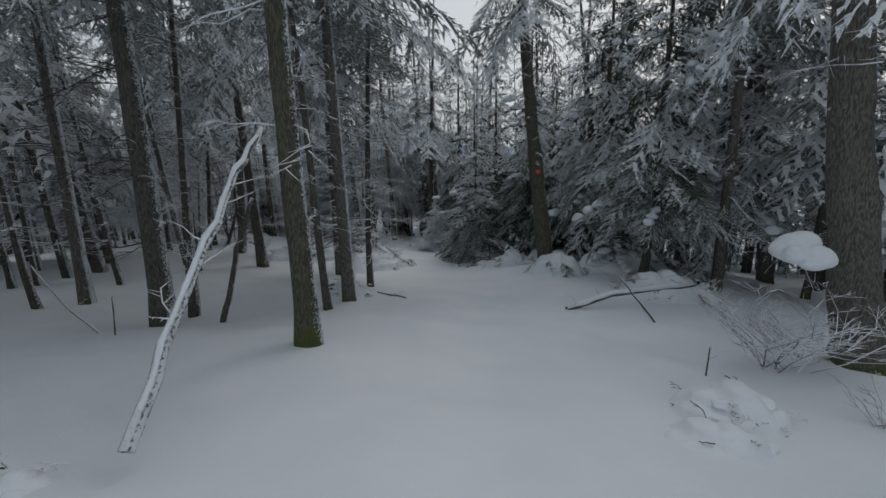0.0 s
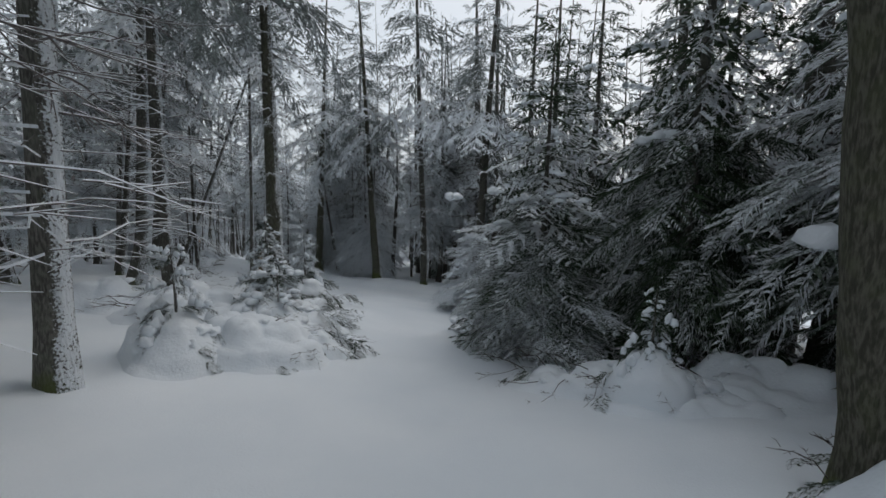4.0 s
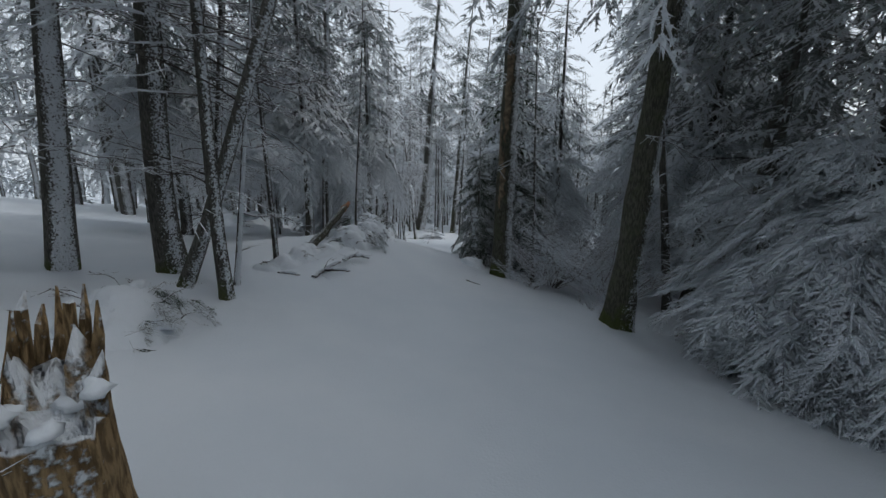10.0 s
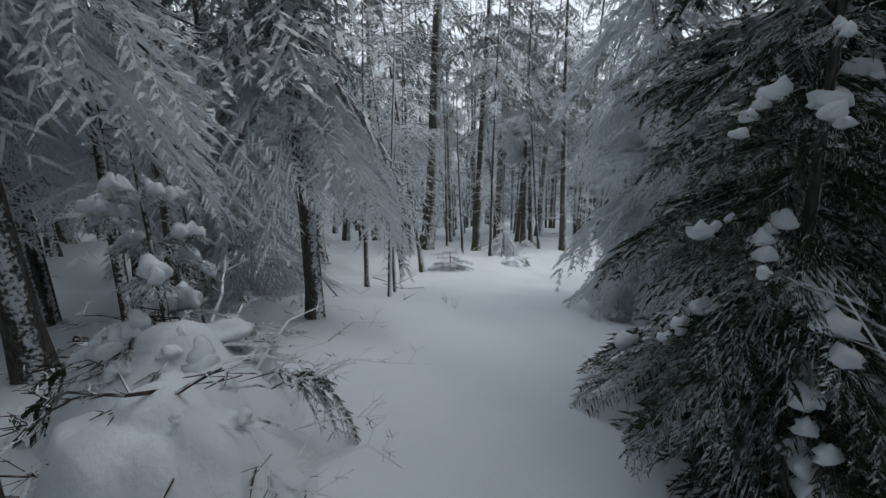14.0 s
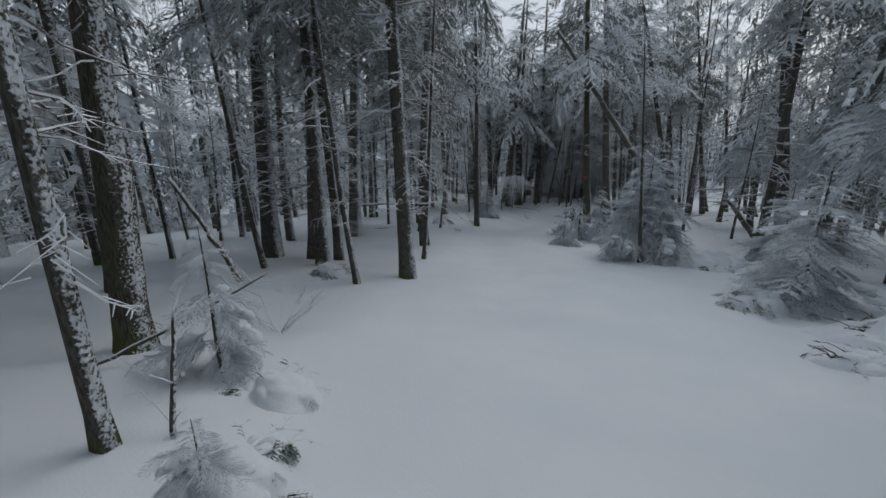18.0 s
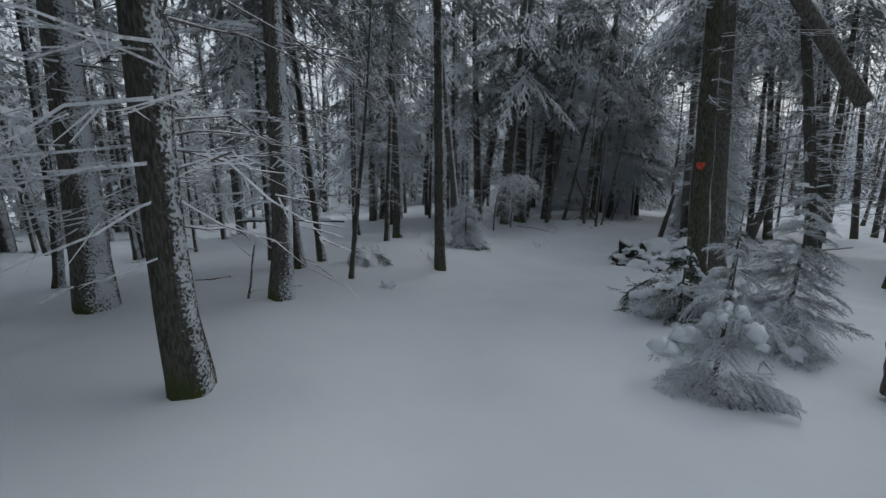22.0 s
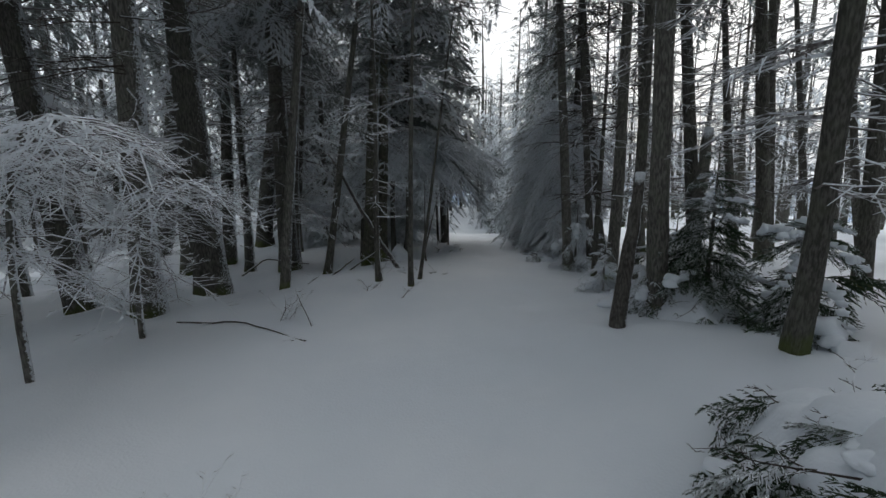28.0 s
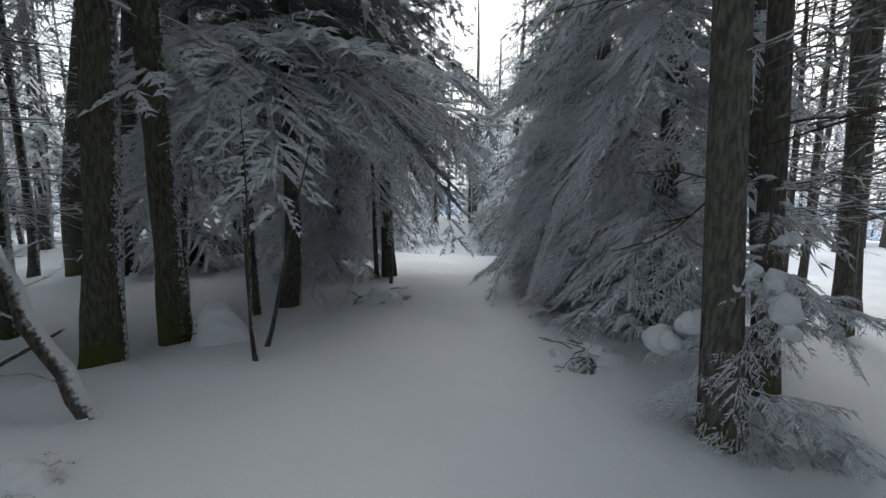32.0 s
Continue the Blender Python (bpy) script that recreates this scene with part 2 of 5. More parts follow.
def lump(rng, size, flat=0.55, rough=0.25, sub=2):
    """A rounded, uneven clump of snow."""
    bm = bmesh.new()
    bmesh.ops.create_icosphere(bm, subdivisions=sub, radius=1.0)
    o = Vector(rng.uniform(-50, 50, 3))
    for v in bm.verts:
        k = 1 + rough * noise.noise(v.co * 1.3 + o) * 1.6 + rough * 0.5 * noise.noise(v.co * 3.1 + o)
        v.co = Vector((v.co.x * k, v.co.y * k, v.co.z * k * flat * (1.0 if v.co.z > 0 else 0.55))) * size
    vs = np.array([v.co[:] for v in bm.verts])
    ts = np.array([[v.index for v in f.verts] for f in bm.faces])
    bm.free()
    return vs, ts


# ---- ground ----
def terrain(x, y):
    """Lie of the land: the trail falls gently all the way, with soft banks at its sides."""
    u, v = (y / 1.05556 - 28) / 30, (x / 1.05556 + 11) / 20
    uc, vc = min(max(u, -1.3), 1.5), min(max(v, -1.2), 1.2)
    z = -5.3490 - 5.2219 * uc + 0.9807 * uc**2 + 0.4863 * uc**3 + 0.0005 * vc - 0.2895 * vc * uc - 1.0975 * vc**2
    z += (u - uc) * -4.0 - abs(v - vc) * 1.0
    for bx, by, amp, size in BANKS:
        z += amp * math.exp(-((x - bx) ** 2 + (y - by) ** 2) / (2 * size * size))
    return z


def near_trail(x, y):
    """Distance from the line walked."""
    return min(math.hypot(x - px, y - py) for px, py in TRAIL)


TRAIL = [(m.translation.x, m.translation.y) for _, m in PATH]
TRAIL = [(1.2 * TRAIL[0][0] - 0.2, -3.0 * k) for k in (3, 2, 1)] + TRAIL
for a, b in ((27, 28), (49, 50), (8, 9)):
    (ax, ay), (bx, by) = TRAIL[a], TRAIL[b]
    TRAIL += [(ax + (bx - ax) * k / 4, ay + (by - ay) * k / 4) for k in (1, 2, 3)]
TRAIL += [(-18.7 + 0.30 * k, 55.5 + 1.6 * k) for k in range(1, 9)]


STEPS = []
for k in range(len(TRAIL) - 1):
    (ax, ay), (bx, by) = sorted(TRAIL, key=lambda p: p[1])[k:k + 2]
    if 0.01 < math.hypot(bx - ax, by - ay) < 4:
        STEPS.append((ax, ay, bx, by))


def relief(x, y, d):
    """Soft hollows and swells of the snow cover, smoother where people walk."""
    soft = min(1.0, max(0.0, (d - 0.5) / 1.6))
    z = (0.07 * noise.noise((x * 0.7, y * 0.7, 3.1)) + 0.10 * noise.noise((x * 0.28, y * 0.28, 9.0))) * (0.35 + soft)
    z += 0.035 * noise.noise((x * 2.1, y * 2.1, 5.0)) * soft
    return z - 0.05 * math.exp(-(d / 0.45) ** 2)


def ground(x, y):
    """Height of the snow."""
    if -30 < x < 12 and -10 < y < 78:
        return terrain(x, y) + relief(x, y, near_trail(x, y))
    return terrain(x, y)


def off_trail(x, y, room):
    """The place, moved aside if it stands nearer to the trail than room."""
    for _ in range(12):
        px, py = min(TRAIL, key=lambda p: (x - p[0]) ** 2 + (y - p[1]) ** 2)
        d = math.hypot(x - px, y - py)
        if d >= room:
            break
        k = (room - d + 0.05) / max(d, 0.02)
        x, y = x + (x - px) * k, y + (y - py) * k
    return x, y


def footprints():
    """Faint old steps, half filled with snow."""
    rng = random.Random(5)
    out, n = [], 0
    for ax, ay, bx, by in STEPS:
        ln = math.hypot(bx - ax, by - ay)
        k = 0.0
        while k < ln:
            n += 1
            s = (0.13 if n % 2 else -0.13) + rng.uniform(-0.1, 0.1)
            if rng.random() < 0.7:
                out.append((ax + (bx - ax) * k / ln - (by - ay) / ln * s, ay + (by - ay) * k / ln + (bx - ax) / ln * s, rng.uniform(0.025, 0.065)))
            k += 0.68
    return np.array(out)


def build_ground():
    """One sheet of snow, fine round the trail and coarse out to the horizon."""
    fine_x = [-26 + 0.16 * k for k in range(int(34 / 0.16) + 1)]
    xs = [-1500, -700, -350, -180, -110, -80, -62, -50, -42, -36, -32, -29] + fine_x + [10, 13, 17, 22, 28, 36, 46, 60, 80, 110, 180, 350, 700, 1500]
    ys = [-1500, -700, -300, -120, -60, -35, -22, -14, -9] + [-6 + 0.16 * k for k in range(int(80 / 0.16) + 1)] + [75.5, 78, 82, 88, 96, 108, 130, 170, 250, 400, 800, 1500]
    verts, w = [], len(xs)
    trail, steps, row_x = np.array(TRAIL), footprints(), np.array(xs)
    for y in ys:
        near = np.min(np.hypot(row_x[:, None] - trail[:, 0], y - trail[:, 1]), axis=1)
        close = steps[np.abs(steps[:, 1] - y) < 0.5]
        dent = np.sum(close[:, 2] * np.exp(-((row_x[:, None] - close[:, 0]) ** 2 + (y - close[:, 1]) ** 2) / (2 * 0.085 ** 2)), axis=1)
        for x, d, hole in zip(xs, near, dent):
            z = terrain(x, y) - hole
            if -30 < x < 12 and -10 < y < 78:
                z += relief(x, y, d)
            verts.append((x, y, z))
    faces = [(j * w + i, j * w + i + 1, j * w + w + i + 1, j * w + w + i) for j in range(len(ys) - 1) for i in range(w - 1)]
    ob = new("ground", mesh_of("ground", verts, faces, M_SNOW))
    return tagged(ob, "deep soft snow cover with a faint trodden trail", "snow", kind="structure")


build_ground()


# ---- trees: shared meshes ----
def trunk_mesh(seed, material, sides=12, rings=16, bend=0.35, flare=0.22, rough=0.10, top=0.12):
    """A trunk of unit height and unit radius at breast height, with a flared, uneven foot."""
    rng = np.random.default_rng(seed)
    zs = -0.03 + 1.03 * np.linspace(0, 1, rings) ** 1.5
    ph, amp = rng.uniform(0, 6.28, 3), rng.uniform(0.5, 1.0, 3)
    o = rng.uniform(0, 50, 3)
    sweep = rng.uniform(-1.3, 1.3)
    verts = []
    for z in zs:
        r = (1 - (1 - top) * max(0, z)) + flare * math.exp(-max(z, 0) / 0.022)
        cx = bend * amp[0] * math.sin(z * 4 + ph[0]) - bend * amp[0] * math.sin(ph[0])
        cy = bend * amp[1] * math.sin(z * 3.3 + ph[1]) - bend * amp[1] * math.sin(ph[1])
        cx += sweep * (math.exp(-max(z, 0) / 0.07) - 1)
        for s in range(sides):
            a = s / sides * 2 * math.pi
            root = 1 + 0.14 * math.exp(-max(z, 0) / 0.018) * math.sin(a * 4 + ph[2])
            k = r * root * (1 + rough * noise.noise((math.cos(a) * 1.5 + o[0], math.sin(a) * 1.5 + o[1], z * 22 + o[2])))
            verts.append((cx + k * math.cos(a), cy + k * math.sin(a), z))
    faces = [(j * sides + i, j * sides + (i + 1) % sides, (j + 1) * sides + (i + 1) % sides, (j + 1) * sides + i) for j in range(rings - 1) for i in range(sides)]
    faces.append(tuple(range((rings - 1) * sides, rings * sides)))
    return mesh_of("trunk", verts, faces, material)


def bough(rng, heap, base, way, length, thick, droop, twigs, sides=3, spread=0.75, fine=False):
    """A dead bough: a thin curved stem with side twigs."""
    n = 5 if length > 0.5 else 4
    s = np.linspace(0, 1, n)[:, None]
    side = np.cross(way, (0, 0, 1))
    side /= np.linalg.norm(side) + 1e-9
    wob = rng.uniform(-0.28, 0.28)
    pts = base + way * length * s + np.array([0, 0, -1.0]) * droop * length * s ** 2 + side * length * wob * np.sin(s * 3)
    pts[1:] += rng.normal(0, 0.030 * length, (n - 1, 3))
    heap.add(*tube(pts, thick * (1 - 0.75 * s[:, 0]), sides))
    for k in range(twigs):
        f = rng.uniform(0.22, 0.98)
        p = base + way * length * f + np.array([0, 0, -1.0]) * droop * length * f * f + side * length * wob * math.sin(f * 3)
        sg = 1 if k % 2 else -1
        d = way * rng.uniform(0.45, 0.9) + side * sg * spread + np.array([0, 0, rng.uniform(-0.4, 0.25)])
        d /= np.linalg.norm(d)
        ln = length * rng.uniform(0.16, 0.42) * (1.1 - 0.6 * f)
        mid = p + d * ln * 0.55
        tip = p + d * ln + np.array([0, 0, -0.12 * ln])
        heap.add(*tube([p, tip], [thick * 0.5, thick * 0.18], 3))
        if fine:
            for j in (-1, 1):
                e = d * 0.6 + np.cross(d, (0, 0, 1)) * j * 0.6
                heap.add(*tube([mid, mid + e * ln * 0.5], [thick * 0.38, thick * 0.15], 3))


def dead_boughs(seed, material, count, lo, hi, reach, thick, twigs, droop=0.25, fine=False):
    rng = np.random.default_rng(seed)
    heap = Heap()
    for k in range(count):
        z = lo + (hi - lo) * rng.random() ** 0.9
        a = k * 2.399 + rng.uniform(-0.5, 0.5)
        up = rng.uniform(-0.35, 0.25)
        way = np.array([math.cos(a), math.sin(a), up])
        way /= np.linalg.norm(way)
        bough(rng, heap, np.array([0, 0, z]), way, reach * rng.uniform(0.35, 1.0), thick * rng.uniform(0.6, 1.1), droop * rng.uniform(0, 1.2), twigs, fine=fine)
    return heap.mesh("branchwork", material)


def finger(v, t, p, d, length, width, sag, double):
    """One rimed twig: a narrow tapering roof from p along d that sags towards its tip."""
    side = np.array([-d[1], d[0], 0.0])
    side = side / (np.linalg.norm(side) + 1e-9) * width * 0.5
    tip = p + d * length - np.array([0, 0, sag * length])
    n = len(v)
    if double:
        ridge = p + d * length * 0.35 + np.array([0, 0, width * 0.45 - 0.12 * sag * length])
        v.extend((p - side, p + side, tip, ridge - side * 0.2))
        t.extend(((n, n + 3, n + 2), (n + 3, n + 1, n + 2)))
    else:
        v.extend((p - side, p + side, tip))
        t.append((n, n + 1, n + 2))


def branch(rng, sides, subs, fat, double, droop, full=1.0):
    """A spruce bough of unit length along +x: a drooping comb of side twigs that carry smaller ones."""
    v, t = [], []
    w = 0.030 * fat * full
    sway = rng.uniform(0, 6)

    def axis(f):
        return np.array([f, 0.03 * math.sin(f * 5 + sway), -droop * f * f])

    for k in range(4):
        p, q = axis(k / 4), axis((k + 1) / 4)
        finger(v, t, p, (q - p) / np.linalg.norm(q - p), 0.3, 0.022, 0.0, double)
    for k in range(sides):
        for sg in (-1, 1):
            f = 0.10 + 0.88 * (k + rng.uniform(0.1, 0.9)) / sides
            ln = (0.46 * (1 - f) ** 0.75 + 0.10) * rng.uniform(0.65, 1.15)
            ang = sg * rng.uniform(0.55, 1.0)
            d = np.array([math.cos(ang), math.sin(ang), -0.9 * droop * f + rng.uniform(-0.30, 0.06)])
            d /= np.linalg.norm(d)
            p = axis(f)
            sag = droop * rng.uniform(0.2, 0.7)
            finger(v, t, p, d, ln, w, sag, double)
            for j in range(subs):
                g = (j + rng.uniform(0.2, 0.9)) / subs
                q = p + d * ln * g - np.array([0, 0, sag * ln * g * g])
                for s2 in (-1, 1):
                    b = ang + s2 * rng.uniform(0.45, 0.85)
                    e = np.array([math.cos(b), math.sin(b), rng.uniform(-0.55, 0.1)])
                    finger(v, t, q, e / np.linalg.norm(e), ln * rng.uniform(0.26, 0.44) * (1.15 - 0.6 * g), w * 0.9, 0.25, double)
    return np.array(v), np.array(t)


def crown(seed, material, height, radius, low, tiers, per, rows, needles, droop=0.35, ragged=0.35, hang=0.0, full=1.0, fine=3.4):
    """A conifer's crown: tiers of drooping sprays round the stem, from low to the tip."""
    rng = np.random.default_rng(seed)
    heap = Heap()
    kinds = [branch(rng, *rows, droop * d, full) for d in (0.6, 1.0, 1.5, 0.8)]
    rough_kinds = [branch(rng, *needles, droop * d, full) for d in (0.6, 1.0, 1.5, 0.8)]
    spots = []
    for k in range(tiers):
        f = (k + rng.uniform(-0.3, 0.3)) / max(1, tiers - 1)
        f = min(max(f, 0), 1)
        z = low + (height - low) * f
        ln = radius * (1 - f) ** 0.8 + 0.06 * radius
        for j in range(per if f < 0.85 else max(3, per - 2)):
            if rng.random() < 0.10:
                continue
            a = j / per * 2 * math.pi + k * 1.1 + rng.uniform(-0.4, 0.4)
            s = ln * rng.uniform(1 - ragged, 1 + ragged * 0.6)
            tilt = rng.uniform(-0.25, 0.30) + hang - 0.55 * f
            roll = rng.uniform(-0.3, 0.3)
            m = (Matrix.Translation((0, 0, z + rng.uniform(-0.1, 0.1))) @ Matrix.Rotation(a, 4, "Z") @ Matrix.Rotation(tilt, 4, "Y") @ Matrix.Rotation(roll, 4, "X"))
            pick = int(rng.integers(4))
            v, t = (kinds if z < fine else rough_kinds)[pick]
            r = np.array(m.to_3x3())
            spots.append((m, s, droop * (0.6, 1.0, 1.5, 0.8)[pick]))
            heap.add((v * (s, s * rng.uniform(0.8, 1.25), s)) @ r.T + np.array(m.translation), t)
    me = heap.mesh("crown", material)
    SPOTS[me.name] = spots
    return me


SPOTS = {}


def snow_loads(seed, crown_mesh, share, plump, material):
    """Lumps of snow heaped along the boughs of a conifer."""
    rng = np.random.default_rng(seed)
    heap = Heap()
    kinds = [lump(rng, 1.0, 0.75, 0.45, 2) for _ in range(5)]
    for m, s, droop in SPOTS[crown_mesh.name]:
        if rng.random() > share:
            continue
        lo = rng.uniform(0.35, 0.6)
        for f in np.arange(lo, rng.uniform(0.75, 1.0), 0.13):
            p = np.array(m @ Vector((f * s, rng.normal(0, 0.05) * s, -droop * f * f * s)))
            k = plump * s * rng.uniform(0.55, 1.1)
            v, t = kinds[int(rng.integers(5))]
            b = rng.uniform(0, 6.283)
            c, n = math.cos(b), math.sin(b)
            heap.add((v * (k * rng.uniform(0.9, 1.4), k, k)) @ np.array([[c, n, 0], [-n, c, 0], [0, 0, 1]]) + p + (0, 0, 0.35 * k), t)
    return heap.mesh("snow_load", material, True)


TRUNKS = {
    "B": [trunk_mesh(s, M_TRUNK, 14, 18) for s in (1, 2, 3, 4)],
    "G": [trunk_mesh(s, M_TRUNK_GREY, 14, 18) for s in (5, 6, 7)],
    "M": [trunk_mesh(s, M_TRUNK_MOSS, 22, 40, rough=0.22, flare=0.3) for s in (8, 9)],
    "W": [trunk_mesh(s, M_BARK_RIME, 12, 24, bend=0.8, flare=0.2) for s in (10, 11)],
    "T": [trunk_mesh(s, M_TRUNK, 8, 14, bend=1.3, flare=0.25) for s in (12, 13, 14, 15)],
    "R": [trunk_mesh(s, M_TRUNK_GREY, 22, 40, bend=0.6, flare=0.35, rough=0.2) for s in (16, 17)],
}
BOUGHS = {
    "B": [dead_boughs(s, M_TWIG, 78, 1.1, 6.0, 1.5, 0.016, 9, 0.22) for s in (21, 22, 23)],
    "T": [dead_boughs(s, M_TWIG, 48, 0.9, 5.2, 0.9, 0.011, 7, 0.2) for s in (24, 25, 26)],
    "W": [dead_boughs(s, M_TWIG, 22, 0.9, 3.4, 1.1, 0.016, 9, 0.15, True) for s in (27, 28)],
    "F": [dead_boughs(s, M_TWIG, 48, 0.8, 5.5, 1.5, 0.020, 5, 0.22) for s in (51, 52, 53)],
    "N": [dead_boughs(s, M_TWIG, 40, 2.4, 6.0, 1.2, 0.011, 8, 0.15) for s in (31, 32)],
    "D": [dead_boughs(s, M_TWIG_DARK, 54, 0.9, 6.0, 1.4, 0.011, 8, 0.2) for s in (29, 30)],
}
NEAR, MIDDLE, ROUGH = (10, 7, 0.58, True), (9, 4, 1.1, False), (6, 2, 2.0, False)
CROWNS = [crown(s, M_NEEDLE_RIME, 10.5, 2.0, 4.2 + 0.4 * (s % 3), 13, 6, NEAR, MIDDLE, 0.40, 0.4, 0.12) for s in (41, 42, 43, 44)]
HIGH_CROWNS = [crown(s, M_NEEDLE_RIME, 11.5, 1.8, 5.2 + 0.4 * (s % 3), 12, 6, NEAR, MIDDLE, 0.45, 0.4, 0.2) for s in (33, 34)]
FAR_CROWNS = [crown(s, M_NEEDLE_RIME, 10.5, 2.2, 2.9 + 0.5 * (s % 3), 16, 6, NEAR, ROUGH, 0.45, 0.4, 0.2, 1.0, 0.0) for s in (36, 37, 38)]
CROWNS_THIN = [crown(s, M_NEEDLE_RIME, 8.0, 0.95, 3.9 + 0.4 * (s % 3), 10, 5, NEAR, MIDDLE, 0.45, 0.45, 0.15) for s in (45, 46, 47)]
LOW_CROWN = [crown(s, M_NEEDLE_RIME, 8.0, 1.5, 0.9, 18, 7, NEAR, MIDDLE, 0.45, 0.35, 0.2) for s in (48, 49)]

LABELS = {
    "B": "tall spruce with a dark bare trunk and rimed dead boughs",
    "G": "grey-barked spruce with a bare lower trunk and rimed boughs",
    "M": "stout old spruce with mossy brown bark above the snow",
    "W": "young tree with white rimed bark and crooked twigs",
    "T": "slender young spruce pole with thin rimed twigs",
    "R": "bent grey trunk with a flared snow-dusted foot",
    "S": "spruce with rimed foliage hanging low round its trunk",
    "P": "thin bare sapling standing in the snow",
}


def paint_mark(root, r, height, way, w=0.13, h=0.10):
    """A blaze of paint that hugs the bark of a trunk."""
    rng = np.random.default_rng(3)
    verts, faces, n = [], [], 11
    d = Vector((way[0], way[1], 0)).normalized()
    s = Vector((-d.y, d.x, 0))
    for i in range(n):
        for j in range(n):
            u, v = (i / (n - 1) - 0.5) * 2, (j / (n - 1) - 0.5) * 2
            k = 1 - 0.3 * abs(u * v) + rng.uniform(-0.06, 0.06)
            a = u * w / 2 * k / r
            verts.append(tuple((d * math.cos(a) + s * math.sin(a)) * r + Vector((0, 0, height + v * h / 2 * k + 0.2 * h * u * u))))
    for i in range(n - 1):
        for j in range(n - 1):
            faces.append((i * n + j, (i + 1) * n + j, (i + 1) * n + j + 1, i * n + j + 1))
    part("paint_mark", mesh_of("paint_mark", verts, faces, M_MARK), root, "orange-red paint blaze marking the trail")


def bare_patch(root, r, low, high, way, wide):
    """A strip of trunk that has lost its bark, with a ragged outline."""
    rng = np.random.default_rng(int(low * 100))
    verts, faces, n, m = [], [], 9, 16
    turn = math.atan2(way[1], way[0])
    for j in range(m):
        f = j / (m - 1)
        half = wide / 2 / r * (math.sin(math.pi * min(max(f, 0.04), 0.96)) ** 0.5) * rng.uniform(0.55, 1.15)
        shift = rng.normal(0, 0.12)
        for i in range(n):
            a = turn + shift + half * (2 * i / (n - 1) - 1)
            verts.append((r * math.cos(a), r * math.sin(a), low + (high - low) * f))
    for j in range(m - 1):
        for i in range(n - 1):
            faces.append((j * n + i, j * n + i + 1, (j + 1) * n + i + 1, (j + 1) * n + i))
    part("bare_wood", mesh_of("bare_wood", verts, faces, M_BARE), root, "bare tan wood where the bark has come off")


def tree(kind, x, y, r, lx=0.0, ly=0.0, far=False):
    """A standing tree: trunk, dead boughs and, mostly above the view, its crown."""
    rng = random.Random(int(abs(x) * 977 + abs(y) * 131))
    x, y = off_trail(x, y, 1.5 if kind == "S" else r * 1.4 + 0.45)
    z = ground(x, y)
    look_ = kind
    if kind == "K":
        kind = look_ = "M"
        marked = True
    else:
        marked = False
    if kind == "B" and rng.random() < 0.4:
        look_ = "G"
    root = thing("spruce_tree", x, y, z - 0.03, LABELS[look_], "tree", "forest trees")
    if kind in "TP":
        root.name = "young_spruce"
    q = Vector((lx, ly, 1)).normalized()
    root.matrix_basis = Matrix.Translation((x, y, z - 0.03)) @ Vector((0, 0, 1)).rotation_difference(q).to_matrix().to_4x4()
    h = {"T": 8.0, "P": 1.6, "W": 4.5}.get(kind, 11.0 + rng.random() * 2)
    if kind == "T" and r < 0.05:
        h = 5.0
    shape = {"S": "B", "P": "T"}.get(look_, look_)
    turn = Matrix.Rotation(rng.uniform(0, 6.28), 4, "Z")
    part("trunk", rng.choice(TRUNKS[shape]), root, "", turn @ Matrix.Diagonal((r * 1.05, r * 1.05, h, 1)))
    if marked:
        high = 2.6 if x > 0 else 2.0
        paint_mark(root, r * 1.05 * (1 - 0.65 * high / h) * 1.14, high, (-0.35, -1.0) if x > 0 else (-0.75, -1.0))
    if kind == "P":
        return root
    pick = {"T": "T", "W": "W"}.get(kind, "B")
    if not far and near_trail(x, y) < 1.7:
        pick = "N"
    if kind in "MR":
        pick = "N"
    if far:
        pick = "F"
    turn = Matrix.Rotation(rng.uniform(0, 6.28), 4, "Z")
    if kind == "S":
        part("crown", rng.choice(LOW_CROWN), root, "", turn @ Matrix.Diagonal((1, 1, h / 7.9, 1)))
    else:
        k = rng.uniform(0.8, 1.1)
        tagged(part("branchwork", rng.choice(BOUGHS[pick] + (BOUGHS["D"] if pick == "B" else [])), root, "", turn @ Matrix.Diagonal((k, k, 1, 1))), kind="stuff")
    if kind in "BMR":
        part("crown", rng.choice(HIGH_CROWNS if near_trail(x, y) < 2.2 or math.hypot(lx, ly) > 0.15 or (y > 44 and x > -18.2 + 0.18 * (y - 55)) else FAR_CROWNS if far else CROWNS), root, "", turn @ Matrix.Diagonal((1, 1, h / 10.6, 1)))
    elif kind == "T" and h > 6 and near_trail(x, y) > 1.6 and not (y > 44 and x > -18.2 + 0.18 * (y - 55)):
        part("crown", rng.choice(CROWNS_THIN), root, "", turn)
    return root


CONIFERS = {}
CLAD = []


